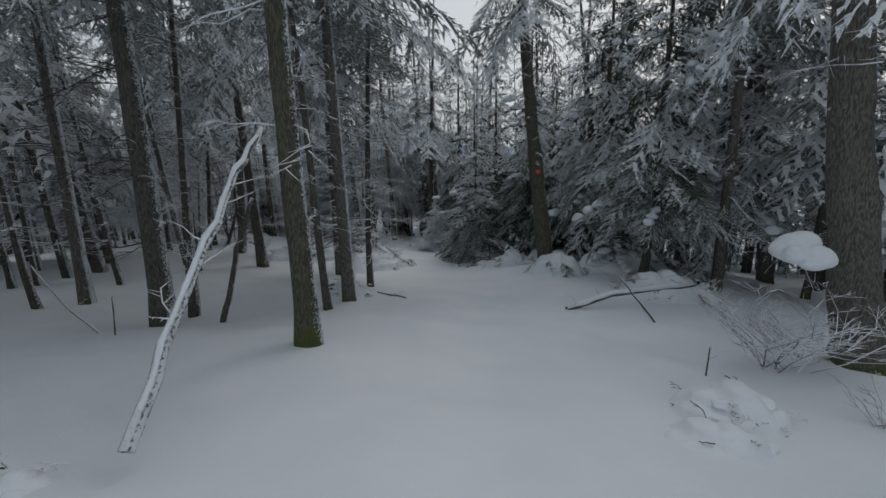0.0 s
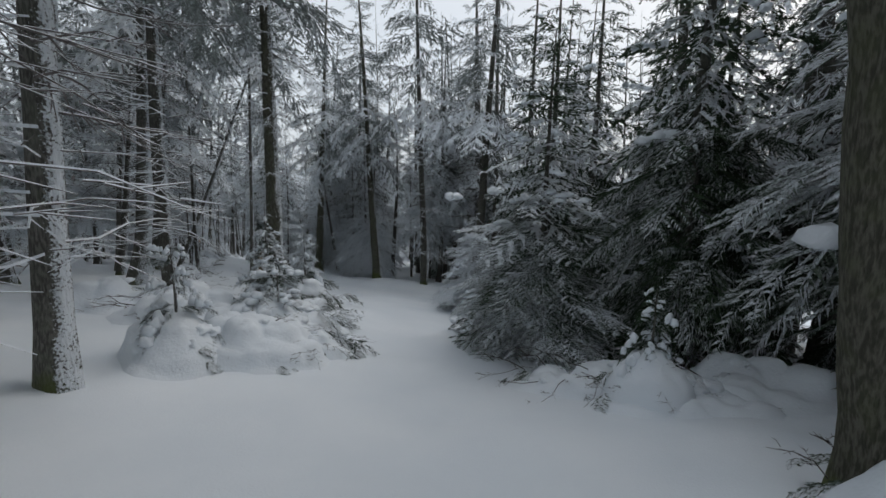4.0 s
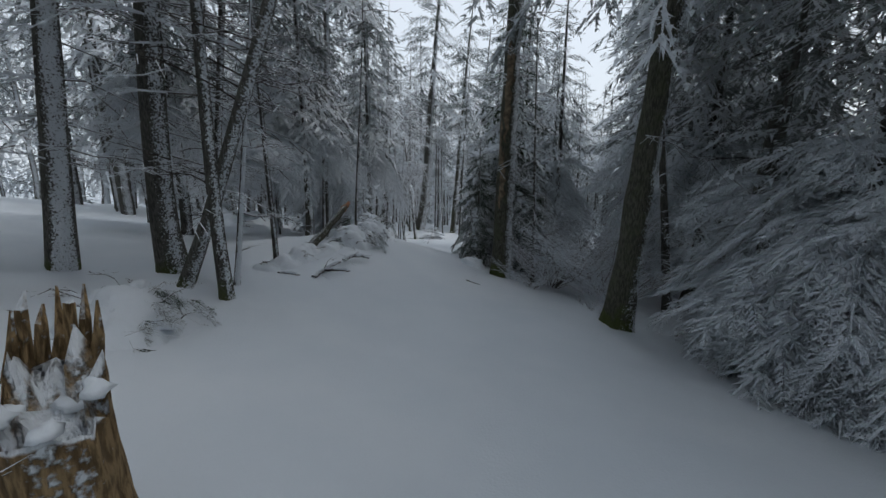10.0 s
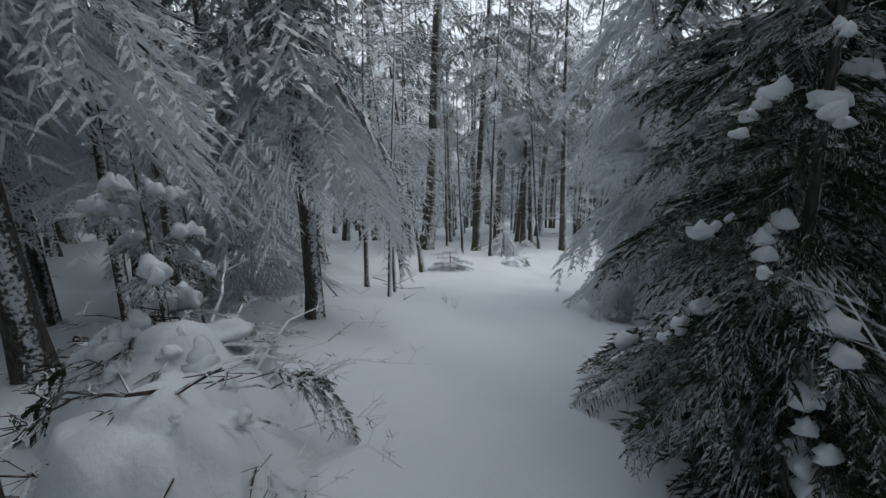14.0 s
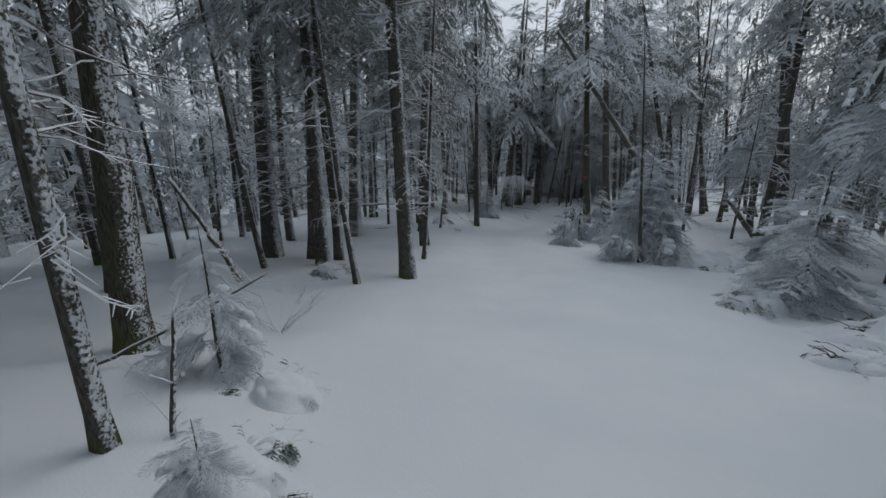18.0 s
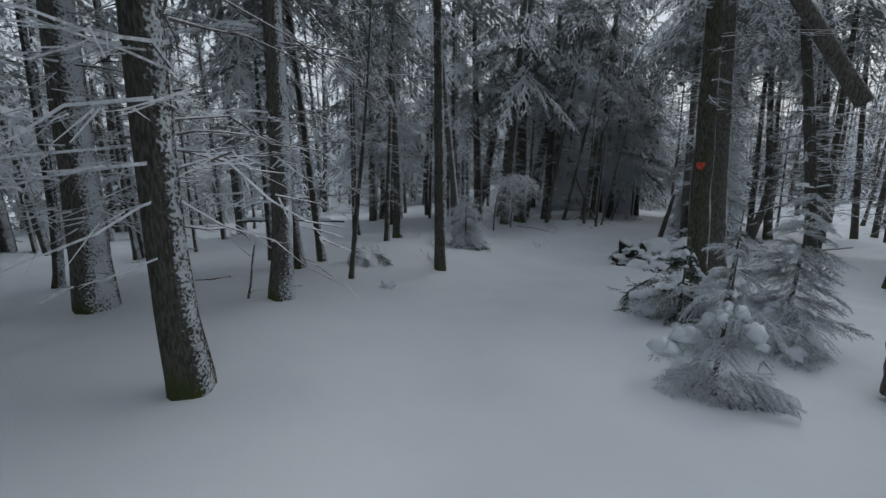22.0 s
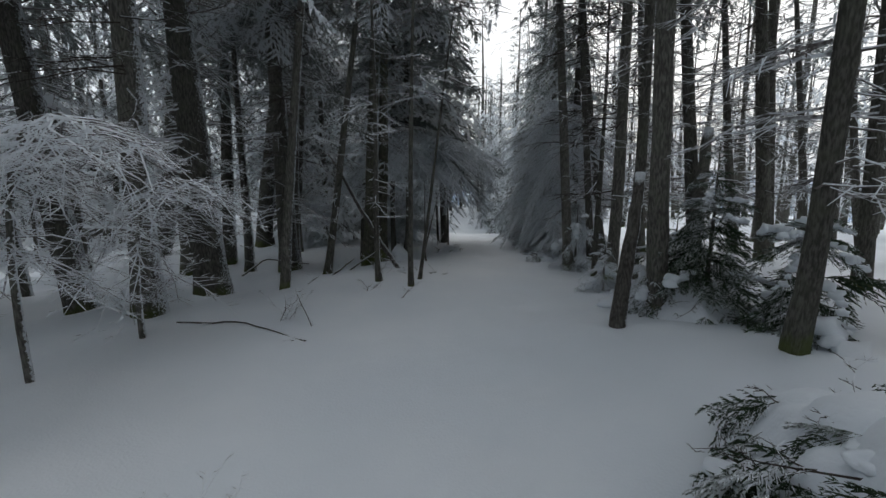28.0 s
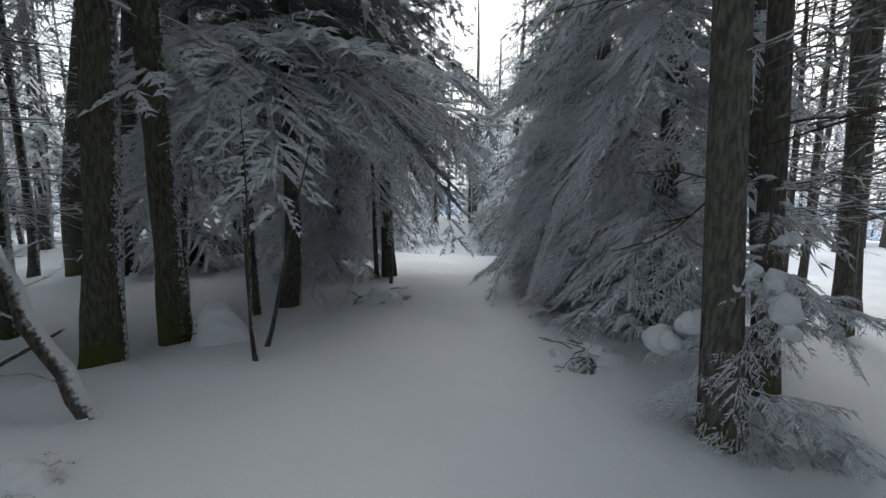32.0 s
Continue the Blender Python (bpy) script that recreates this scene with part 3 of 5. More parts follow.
def conifer(kind, x, y, h, r):
    """A conifer clad to the ground. F: dark with snow loads, L: buried under them, f: white with rime, O: foliage from head height up."""
    x, y = off_trail(x, y, (0.9 * r if kind not in "OD" else 0.8) + 0.45)
    z = ground(x, y)
    rng = random.Random(int(abs(x) * 811 + abs(y) * 313))
    size = "tall" if h > 4 else ("mid" if h > 1.4 else "small")
    far = y > 63
    key = (kind, size, rng.randrange(2), far)
    if key not in CONIFERS:
        s = 60 + len(CONIFERS) * 3
        mat = M_NEEDLE if kind in "FL" else M_NEEDLE_MID if kind == "D" else M_NEEDLE_RIME
        H, R = {"tall": (7.5, 1.7), "mid": (2.4, 1.0), "small": (0.8, 0.6)}[size]
        low = {"F": 0.12 * R, "L": 0.12 * R, "f": 0.1 * R, "O": 2.4, "D": 1.7}[kind]
        tiers, per, rows, needles = {"tall": (27, 7, NEAR, ROUGH), "mid": (14, 8, NEAR, ROUGH), "small": (6, 7, NEAR, ROUGH)}[size]
        cr = crown(s, mat, H, R, low, tiers, per, rows, needles, 0.45, 0.3, 0.2, 1.15 if kind == "F" else 1.0, 0.0 if far else 3.0)
        st = trunk_mesh(s, M_BARK, 10, 12)
        sn = snow_loads(s + 1, cr, {"tall": 0.13, "mid": 0.3, "small": 0.5}[size] * {"F": 1.0, "L": 2.6, "D": 1.6}.get(kind, 0.4), {"tall": 0.085, "mid": 0.11, "small": 0.15}[size], M_CLUMP) if kind in "FLD" or size != "tall" else None
        CONIFERS[key] = (H, R, cr, st, sn)
    H, R, cr, st, sn = CONIFERS[key]
    label = {"F": "dense dark green spruce laden with pillows of snow", "D": "dark spruce with snow-laden boughs above a clear foot", "L": "young spruce bowed under heavy lumps of snow", "f": "spruce clad in pale rime down to the snow", "O": "spruce with rimed drooping boughs above a clear trunk"}[kind]
    if h < 1.4:
        label = "small snow-covered spruce seedling poking from the snow"
    root = thing("conifer" if h > 1.4 else "spruce_seedling", x, y, z - 0.03, label, "tree", "forest conifers")
    if h > 1.4:
        CLAD.append((root, x, y, z - 0.03))
    m = Matrix.Rotation(rng.uniform(0, 6.28), 4, "Z") @ Matrix.Diagonal((r / R, r / R, h / H, 1))
    top = part("crown", cr, root, "", m)
    part("trunk", st, root, "", Matrix.Diagonal((0.012 * h + 0.01, 0.012 * h + 0.01, h, 1)))
    if sn:
        tagged(part("snow_load", sn, top, "white pillows of snow on the boughs"), kind="stuff")
    return root


# ---- trees along the trail ----
tree("M", -1.58, 4.42, 0.127, 0.002, 0.013)
tree("T", -2.02, 6.75, 0.072, -0.060, -0.030)
tree("B", -1.81, 7.44, 0.122, 0.009, -0.052)
tree("B", -1.74, 9.25, 0.069, 0.059, 0.025)
tree("B", -2.84, 10.96, 0.128, 0.038, 0.019)
tree("B", -5.23, 11.61, 0.136, -0.027, -0.002)
tree("T", -3.54, 10.23, 0.076, 0.010, 0.001)
tree("T", -9.51, 14.94, 0.110, 0.011, 0.001)
tree("K", 2.64, 10.58, 0.195, -0.112, -0.007)
tree("B", 6.26, 13.85, 0.202, -0.101, -0.007)
tree("B", 6.62, 17.42, 0.190, -0.141, -0.009)
tree("B", -4.26, 5.87, 0.154, 0.018, 0.013)
tree("T", -4.60, 7.15, 0.098, 0.048, 0.031)
tree("B", -6.68, 7.35, 0.110, 0.043, 0.039)
tree("T", -6.96, 6.70, 0.065, 0.036, 0.000)
tree("T", -7.31, 8.99, 0.065, -0.044, -0.000)
tree("R", 4.83, 4.37, 0.234, -0.088, 0.097)
tree("B", 8.48, 10.62, 0.156, -0.195, -0.001)
tree("T", 11.10, 11.63, 0.102, -0.264, -0.001)
tree("T", 5.86, 14.56, 0.119, -0.029, -0.000)
tree("T", 8.63, 12.53, 0.118, -0.142, -0.001)
tree("M", -4.17, 16.08, 0.150, 0.010, 0.010)
tree("B", -8.34, 16.64, 0.183, 0.069, 0.027)
tree("B", -11.96, 17.72, 0.153, 0.100, 0.039)
tree("T", -10.45, 18.08, 0.104, 0.074, 0.029)
tree("B", -5.13, 14.50, 0.118, 0.016, 0.023)
tree("M", -4.80, 23.66, 0.155, -0.077, 0.022)
tree("M", -7.91, 24.89, 0.160, 0.060, 0.013)
tree("T", -5.38, 27.37, 0.116, -0.016, -0.006)
tree("B", -2.50, 28.96, 0.149, -0.063, -0.001)
tree("T", -3.75, 28.09, 0.062, 0.009, 0.005)
tree("B", -1.02, 26.29, 0.266, -0.071, 0.010)
tree("B", -1.54, 28.59, 0.100, -0.031, 0.002)
tree("T", -2.95, 29.80, 0.066, -0.035, -0.024)
tree("T", -4.03, 28.73, 0.065, -0.038, -0.027)
tree("T", -4.64, 28.00, 0.050, -0.042, -0.029)
tree("B", -12.01, 19.47, 0.141, 0.012, 0.090)
tree("B", -6.57, 18.54, 0.058, 0.045, -0.016)
tree("B", -11.52, 20.51, 0.146, 0.093, 0.065)
tree("B", -10.27, 20.80, 0.063, -0.001, 0.023)
tree("B", -10.91, 20.51, 0.078, 0.243, 0.291)
tree("T", -12.56, 23.67, 0.030, 0.024, 0.053)
tree("T", -8.23, 27.48, 0.081, -0.078, -0.093)
tree("B", -9.15, 35.57, 0.184, -0.023, -0.027)
old_spruce = tree("M", -10.58, 25.62, 0.172, 0.015, 0.010)
for low, high, way, wide in ((1.35, 2.35, (0.1, -1), 0.13), (2.5, 4.2, (0.3, -1), 0.17), (2.1, 2.9, (-0.5, -1), 0.09)):
    bare_patch(old_spruce, 0.1845 * (1 - 0.0726 * 0.5 * (low + high)) * 1.13, low, high, way, wide)
tree("W", -10.72, 21.01, 0.035, 0.003, 0.127)
tree("T", -11.46, 21.75, 0.037, -0.005, -0.029)
tree("T", -10.53, 26.55, 0.045, -0.028, -0.034)
tree("T", -9.24, 32.16, 0.076, 0.069, 0.085)
tree("B", -12.67, 21.28, 0.056, 0.087, 0.107)
tree("B", -15.61, 24.55, 0.097, 0.021, 0.025)
tree("T", -14.88, 24.09, 0.043, -0.006, -0.007)
tree("T", -16.61, 23.60, 0.046, -0.026, -0.030)
tree("W", -16.31, 27.23, 0.033, 0.049, 0.050)
tree("T", -17.30, 27.43, 0.040, 0.049, 0.050)
tree("T", -19.66, 27.42, 0.047, 0.096, 0.098)
tree("T", -18.64, 29.66, 0.056, -0.045, -0.110)
tree("T", -18.45, 28.98, 0.040, -0.020, -0.090)
tree("T", -18.24, 28.79, 0.024, 0.039, 0.040)
tree("B", -20.92, 31.57, 0.204, 0.032, 0.056)
tree("T", -20.78, 39.49, 0.051, 0.035, 0.034)
tree("S", -13.71, 30.79, 0.066, -0.088, -0.090)
tree("T", -17.85, 26.55, 0.025, 0.109, 0.111)
tree("T", -19.96, 32.22, 0.043, 0.001, 0.001)
tree("T", -19.16, 32.52, 0.053, 0.034, 0.032)
tree("M", -20.78, 33.58, 0.138, 0.054, 0.057)
tree("T", -22.57, 33.95, 0.057, -0.028, -0.014)
tree("T", -23.36, 34.73, 0.091, 0.012, 0.006)
tree("B", -23.95, 38.25, 0.194, 0.058, 0.029)
tree("B", -25.89, 40.79, 0.115, 0.034, 0.049)
tree("B", -30.95, 36.12, 0.190, 0.062, 0.031)
tree("T", -22.38, 38.58, 0.105, 0.035, 0.018)
tree("B", -20.28, 37.85, 0.133, -0.027, 0.024)
tree("B", -21.81, 41.57, 0.126, 0.043, 0.058)
tree("B", -24.82, 42.49, 0.195, 0.061, 0.040)
tree("T", -20.66, 36.86, 0.052, -0.050, -0.083)
tree("B", -23.06, 38.56, 0.128, 0.069, 0.029)
tree("T", -22.99, 37.13, 0.058, -0.022, -0.055)
tree("B", -22.17, 37.81, 0.130, 0.015, 0.024)
tree("T", -25.58, 37.04, 0.053, -0.011, -0.005)
tree("T", -22.95, 45.05, 0.043, 0.061, 0.065)
tree("B", -17.25, 52.26, 0.075, -0.060, -0.020)
tree("T", -16.43, 41.22, 0.040, -0.084, -0.036)
tree("B", -12.78, 45.84, 0.167, -0.143, -0.061)
tree("B", -13.75, 44.21, 0.099, -0.007, -0.003)
tree("B", -22.92, 43.53, 0.125, 0.029, 0.019)
tree("B", -24.48, 45.59, 0.103, 0.028, -0.026)
tree("B", -22.16, 46.74, 0.100, -0.013, -0.016)
tree("T", -24.09, 48.00, 0.061, 0.019, 0.014)
tree("B", -24.37, 46.07, 0.073, -0.043, -0.037)
tree("T", -25.86, 46.25, 0.063, -0.021, -0.008)
tree("B", -26.01, 44.32, 0.076, -0.047, -0.018)
tree("T", -26.65, 50.56, 0.052, 0.007, 0.006)
tree("T", -29.97, 59.52, 0.094, -0.052, -0.020)
tree("B", -37.06, 51.70, 0.237, 0.079, 0.030)
tree("B", -28.68, 49.23, 0.150, 0.010, 0.013)
tree("K", -18.05, 46.55, 0.130, -0.060, -0.020)
tree("R", -17.49, 48.50, 0.150, -0.107, 0.030)
tree("B", -15.21, 51.49, 0.119, -0.231, -0.088)
tree("B", -24.57, 55.90, 0.175, -0.035, -0.013)
tree("T", -28.04, 58.37, 0.129, -0.014, -0.005)
tree("R", -23.40, 50.73, 0.105, -0.125, 0.002)
tree("T", -27.44, 60.49, 0.091, 0.041, -0.001)
tree("B", -22.35, 58.57, 0.184, 0.003, -0.000)
tree("T", -23.26, 58.90, 0.094, 0.032, -0.001)
tree("B", -24.68, 59.39, 0.168, 0.056, -0.001)
tree("T", -20.90, 59.46, 0.056, 0.065, -0.001)
tree("B", -14.79, 56.39, 0.118, -0.133, 0.002)
tree("T", -13.13, 57.44, 0.096, -0.152, 0.003)
tree("B", -13.45, 56.38, 0.118, -0.162, 0.003)
tree("B", -12.23, 57.50, 0.096, -0.145, 0.003)
tree("B", -14.26, 54.11, 0.089, -0.044, 0.037)
tree("T", -11.36, 57.58, 0.085, -0.152, 0.003)
tree("T", -11.10, 56.54, 0.076, -0.210, 0.004)
tree("B", -22.96, 56.15, 0.221, 0.008, -0.001)
tree("B", -23.98, 62.84, 0.231, 0.173, -0.027)
tree("B", -23.08, 62.36, 0.159, 0.102, -0.016)
tree("T", -21.31, 56.47, 0.062, 0.204, -0.032)
tree("T", -20.46, 55.52, 0.042, -0.003, -0.001)
tree("T", -20.02, 55.17, 0.039, 0.050, -0.129)
tree("T", -19.88, 55.57, 0.026, 0.166, 0.082)
tree("R", -17.45, 53.60, 0.100, -0.034, 0.005)
tree("B", -21.83, 55.82, 0.071, 0.122, 0.089)
tree("B", -22.33, 59.22, 0.082, 0.077, 0.033)
tree("B", -24.12, 60.19, 0.153, 0.069, 0.043)
tree("B", -27.21, 63.12, 0.269, 0.150, -0.025)
tree("T", -17.08, 55.76, 0.045, -0.028, 0.012)
tree("B", -17.05, 55.35, 0.085, -0.031, -0.011)
tree("B", -17.12, 54.69, 0.070, -0.030, 0.000)
tree("B", -15.23, 56.76, 0.091, -0.061, 0.059)
tree("T", -14.35, 58.15, 0.090, -0.083, 0.045)
tree("M", -20.71, 57.88, 0.117, 0.050, 0.030)
tree("M", -20.44, 58.31, 0.098, 0.029, -0.094)
tree("T", -25.12, 63.25, 0.083, 0.023, -0.003)
tree("P", -19.59, 57.52, 0.017, -0.012, 0.002)
tree("P", -19.65, 57.94, 0.019, 0.244, -0.036)
tree("B", -20.17, 59.48, 0.059, 0.039, -0.006)
tree("B", -17.22, 56.39, 0.082, -0.080, 0.027)
tree("B", -16.59, 56.81, 0.065, -0.092, 0.014)
tree("T", -16.08, 57.30, 0.071, -0.083, 0.048)
tree("B", -15.06, 57.64, 0.066, -0.048, 0.062)
tree("T", -18.88, 61.29, 0.037, -0.008, 0.001)
tree("T", -18.68, 60.79, 0.023, 0.006, -0.001)
tree("T", -13.90, 59.05, 0.044, -0.079, 0.012)
tree("T", -14.12, 59.08, 0.044, -0.092, 0.014)
tree("T", -20.28, 30.61, 0.064, 0.010, 0.023)

# ---- conifers and seedlings ----
conifer("F", 1.10, 14.48, 4.40, 1.40)
conifer("F", 0.40, 15.20, 1.60, 0.80)
conifer("F", -0.60, 27.47, 7.00, 1.50)
conifer("F", -3.32, 29.29, 7.00, 1.40)
conifer("f", -0.34, 18.09, 2.30, 1.10)
conifer("f", -4.30, 16.80, 2.00, 0.85)
conifer("f", -4.42, 17.29, 0.90, 0.70)
conifer("f", -13.22, 30.78, 6.00, 1.20)
conifer("F", -11.77, 27.12, 6.50, 1.35)
conifer("f", -13.52, 29.86, 8.00, 1.20)
conifer("f", -11.88, 29.04, 7.00, 1.30)
conifer("O", -15.45, 25.69, 7.00, 1.20)
conifer("O", -21.18, 23.53, 7.00, 1.80)
conifer("O", -19.17, 24.53, 7.00, 1.20)
conifer("f", -13.98, 32.10, 5.00, 1.30)
conifer("f", -13.78, 29.19, 0.40, 0.35)
conifer("f", -18.25, 30.20, 0.65, 0.65)
conifer("f", -16.39, 41.82, 2.60, 1.00)
conifer("f", -14.37, 38.78, 2.00, 1.05)
conifer("f", -14.46, 33.48, 1.70, 0.90)
conifer("f", -18.32, 43.17, 1.10, 0.60)
conifer("f", -18.29, 32.48, 0.50, 0.40)
conifer("f", -19.48, 33.49, 1.20, 0.60)
conifer("F", -18.42, 45.08, 1.00, 0.50)
conifer("f", -17.55, 44.64, 1.70, 0.60)
conifer("f", -16.71, 41.58, 2.00, 0.80)
conifer("f", -22.45, 48.85, 1.55, 0.50)
conifer("f", -16.95, 58.25, 8.00, 1.30)
conifer("f", -17.06, 56.44, 1.20, 0.60)
conifer("F", -17.07, 53.48, 1.80, 0.70)
conifer("F", -16.69, 52.70, 1.30, 0.80)
conifer("f", -17.52, 54.64, 0.70, 0.40)
conifer("f", -16.85, 59.70, 7.50, 1.40)
conifer("f", -16.70, 61.10, 8.00, 1.40)
conifer("O", -19.86, 59.68, 8.00, 1.90)
conifer("O", -18.69, 61.37, 8.00, 1.70)
conifer("f", -17.50, 53.77, 0.90, 0.60)
conifer("f", -22.75, 49.25, 1.10, 0.40)
conifer("f", -5.25, 24.75, 6.00, 1.05)
conifer("f", -6.60, 25.70, 6.00, 1.20)
conifer("f", -5.90, 25.05, 6.50, 1.20)
conifer("f", -16.12, 41.85, 2.60, 1.00)
conifer("f", -18.08, 44.44, 1.40, 0.55)
conifer("f", -13.64, 42.65, 1.80, 0.90)
conifer("F", 2.90, 14.20, 8.00, 1.50)
conifer("D", 4.70, 9.60, 8.00, 1.60)
conifer("D", 7.20, 10.60, 8.00, 1.80)
conifer("F", 6.00, 15.00, 8.00, 1.80)
conifer("F", 3.30, 16.40, 8.00, 1.80)
conifer("F", 4.60, 18.00, 8.00, 2.00)
conifer("F", 1.40, 18.40, 8.00, 1.60)
conifer("O", -14.60, 23.60, 7.00, 1.30)
conifer("O", -16.50, 23.50, 7.00, 1.40)
conifer("O", -15.20, 21.30, 8.00, 1.50)
conifer("f", -17.50, 25.50, 8.00, 1.50)
conifer("O", -20.16, 28.00, 7.00, 1.50)
conifer("F", 0.80, 21.80, 10.00, 1.80)
conifer("O", -3.00, 26.60, 10.00, 1.70)
conifer("F", 2.60, 20.80, 10.00, 2.00)
conifer("D", 4.60, 12.60, 9.00, 1.90)
conifer("O", -11.50, 47.20, 9.50, 1.80)
conifer("O", -9.50, 44.50, 9.50, 1.90)
conifer("O", -12.60, 50.60, 9.50, 1.70)
conifer("O", -8.00, 49.00, 10.00, 1.90)
conifer("O", -12.20, 41.50, 9.50, 1.80)
conifer("O", -10.50, 38.20, 9.50, 1.80)
conifer("O", -8.30, 28.40, 9.00, 1.70)
conifer("f", -7.00, 29.60, 9.00, 1.70)
conifer("f", -9.60, 29.40, 9.00, 1.60)
conifer("F", -11.60, 25.95, 2.60, 0.70)
for k in range(17):
    # the avenue beyond the last bend: rimed spruces either side of the trail
    ax, ay, d = -18.76 + 0.154 * (7.5 + 2.1 * k), 54.8 + 0.988 * (7.5 + 2.1 * k), 0.25 * (k % 3)
    conifer("f", ax + 2.0 + d, ay - 0.3, 8.0 + 0.5 * (k % 4), 1.35)
    conifer("O" if k % 3 else "f", ax - 2.1 - d, ay, 8.5 + 0.4 * (k % 3), 1.5)
    conifer("O" if k % 2 else "f", ax - 4.6 - d, ay + 0.8, 9.0 + 0.5 * (k % 3), 1.7)


# ---- snow mounds, fallen wood, brush ----
def cover(x, y, seed, size, rise, turn, domes):
    """A blanket of snow over buried boughs: pillows that meet in creases, running out into the ground."""
    rng = np.random.default_rng(seed)
    o = rng.uniform(-40, 40, 3)
    rings, sides = 28, 72
    c, s = math.cos(turn), math.sin(turn)
    base = ground(x, y)
    small = min(size)
    bumps = []
    for _ in range(domes):
        a, d = rng.uniform(0, 6.283), rng.random() ** 0.6 * 0.88
        bumps.append((math.cos(a) * d * size[0], math.sin(a) * d * size[1], rng.uniform(0.10, 0.30) * small + 0.05, rise * (1 - d ** 1.5) * rng.uniform(0.25, 0.95)))
    bumps = np.array(bumps)
    verts = [(0, 0, 0)]
    for j in range(1, rings + 1):
        d = j / rings
        for i in range(sides):
            a = i / sides * 2 * math.pi
            edge = 1.15 + 0.3 * noise.noise((math.cos(a) * 1.2 + o[0], math.sin(a) * 1.2 + o[1], o[2]))
            u, v = math.cos(a) * d * size[0] * edge, math.sin(a) * d * size[1] * edge
            wx, wy = x + c * u - s * v, y + s * u + c * v
            h = rise * (1 - d * d) * (0.30 + 0.25 * noise.noise((u * 2 + o[0], v * 2 + o[1], o[2])))
            q = ((u - bumps[:, 0]) ** 2 + (v - bumps[:, 1]) ** 2) / bumps[:, 2] ** 2
            crest = 0.55 * bumps[:, 2] * (np.sqrt(np.maximum(1 - q, 0)) - 0.4)
            dome = bumps[:, 3] + crest - 1.1 * bumps[:, 2] * np.maximum(np.sqrt(q) - 1, 0)
            h = max(h, float(dome.max()) * min(1.0, 4 * (1 - d))) + 0.02 * noise.noise((u * 9, v * 9, o[2]))
            h *= min(1.0, max(0.0, (near_trail(wx, wy) - 0.45) / 0.5))
            verts.append((u, v, ground(wx, wy) - base + h - 0.05 * d ** 4 - 0.01))
    faces = [(0, 1 + i, 1 + (i + 1) % sides) for i in range(sides)]
    faces += [(1 + j * sides + i, 1 + (j + 1) * sides + i, 1 + (j + 1) * sides + (i + 1) % sides, 1 + j * sides + (i + 1) % sides) for j in range(rings - 1) for i in range(sides)]
    verts[0] = (0, 0, sum(v[2] for v in verts[1:1 + sides]) / sides)
    return mesh_of("snow_cover", verts, faces, M_CLUMP)


def lump_heap(seed, count, size, rise, big):
    """Lumps of snow caught on twigs all over a mound, with gaps between them."""
    rng = np.random.default_rng(seed)
    heap = Heap()
    kinds = [lump(rng, 1.0, 0.6, 0.4, 3) for _ in range(5)]
    for _ in range(count):
        a, d = rng.uniform(0, 6.283), rng.random() ** 0.55
        v, t = kinds[int(rng.integers(5))]
        s = big * rng.uniform(0.3, 1.0) ** 1.4
        b = rng.uniform(0, 6.283)
        c, n = math.cos(b), math.sin(b)
        w = (v * (s * rng.uniform(0.9, 1.3), s, s)) @ np.array([[c, n, 0], [-n, c, 0], [0, 0, 1]])
        heap.add(w + (math.cos(a) * d * size[0], math.sin(a) * d * size[1], rise * (1 - d * d) * 0.85 - 0.4 * s), t)
    return heap.mesh("snow_lumps", M_CLUMP, True)


def twig_heap(seed, material, count, size, rise, reach, thick, twigs=5, fine=True):
    """Twigs that stick out of a mound."""
    rng = np.random.default_rng(seed)
    heap = Heap()
    for _ in range(count):
        a, d = rng.uniform(0, 6.283), rng.random() ** 0.6
        base = np.array([math.cos(a) * d * size[0] * 0.9, math.sin(a) * d * size[1] * 0.9, rise * (1 - d * d) * 0.7])
        b = a + rng.uniform(-0.9, 0.9)
        way = np.array([math.cos(b), math.sin(b), rng.uniform(-0.15, 0.9)])
        way /= np.linalg.norm(way)
        bough(rng, heap, base, way, reach * rng.uniform(0.4, 1.0), thick * rng.uniform(0.6, 1.2), 0.35, twigs, fine=fine)
    return heap.mesh("twigs", material)


def spray_heap(seed, material, count, size, rise, reach, hang=0.4):
    """Sprays of needles round a mound."""
    rng = np.random.default_rng(seed)
    heap = Heap()
    kinds = [branch(rng, 8, 5, 0.9, True, d, 1.2) for d in (0.4, 0.8)]
    for _ in range(count):
        a, d = rng.uniform(0, 6.283), rng.uniform(0.3, 0.95)
        m = (Matrix.Translation((math.cos(a) * d * size[0], math.sin(a) * d * size[1], rise * math.sqrt(1 - d * d) * rng.uniform(0.4, 1.0)))
             @ Matrix.Rotation(a + rng.uniform(-0.7, 0.7), 4, "Z") @ Matrix.Rotation(rng.uniform(0, 2 * hang), 4, "Y") @ Matrix.Rotation(rng.uniform(-0.6, 0.6), 4, "X"))
        v, t = kinds[int(rng.integers(2))]
        s = reach * rng.uniform(0.6, 1.2)
        heap.add((v * s) @ np.array(m.to_3x3()).T + np.array(m.translation), t)
    return heap.mesh("needles", material)


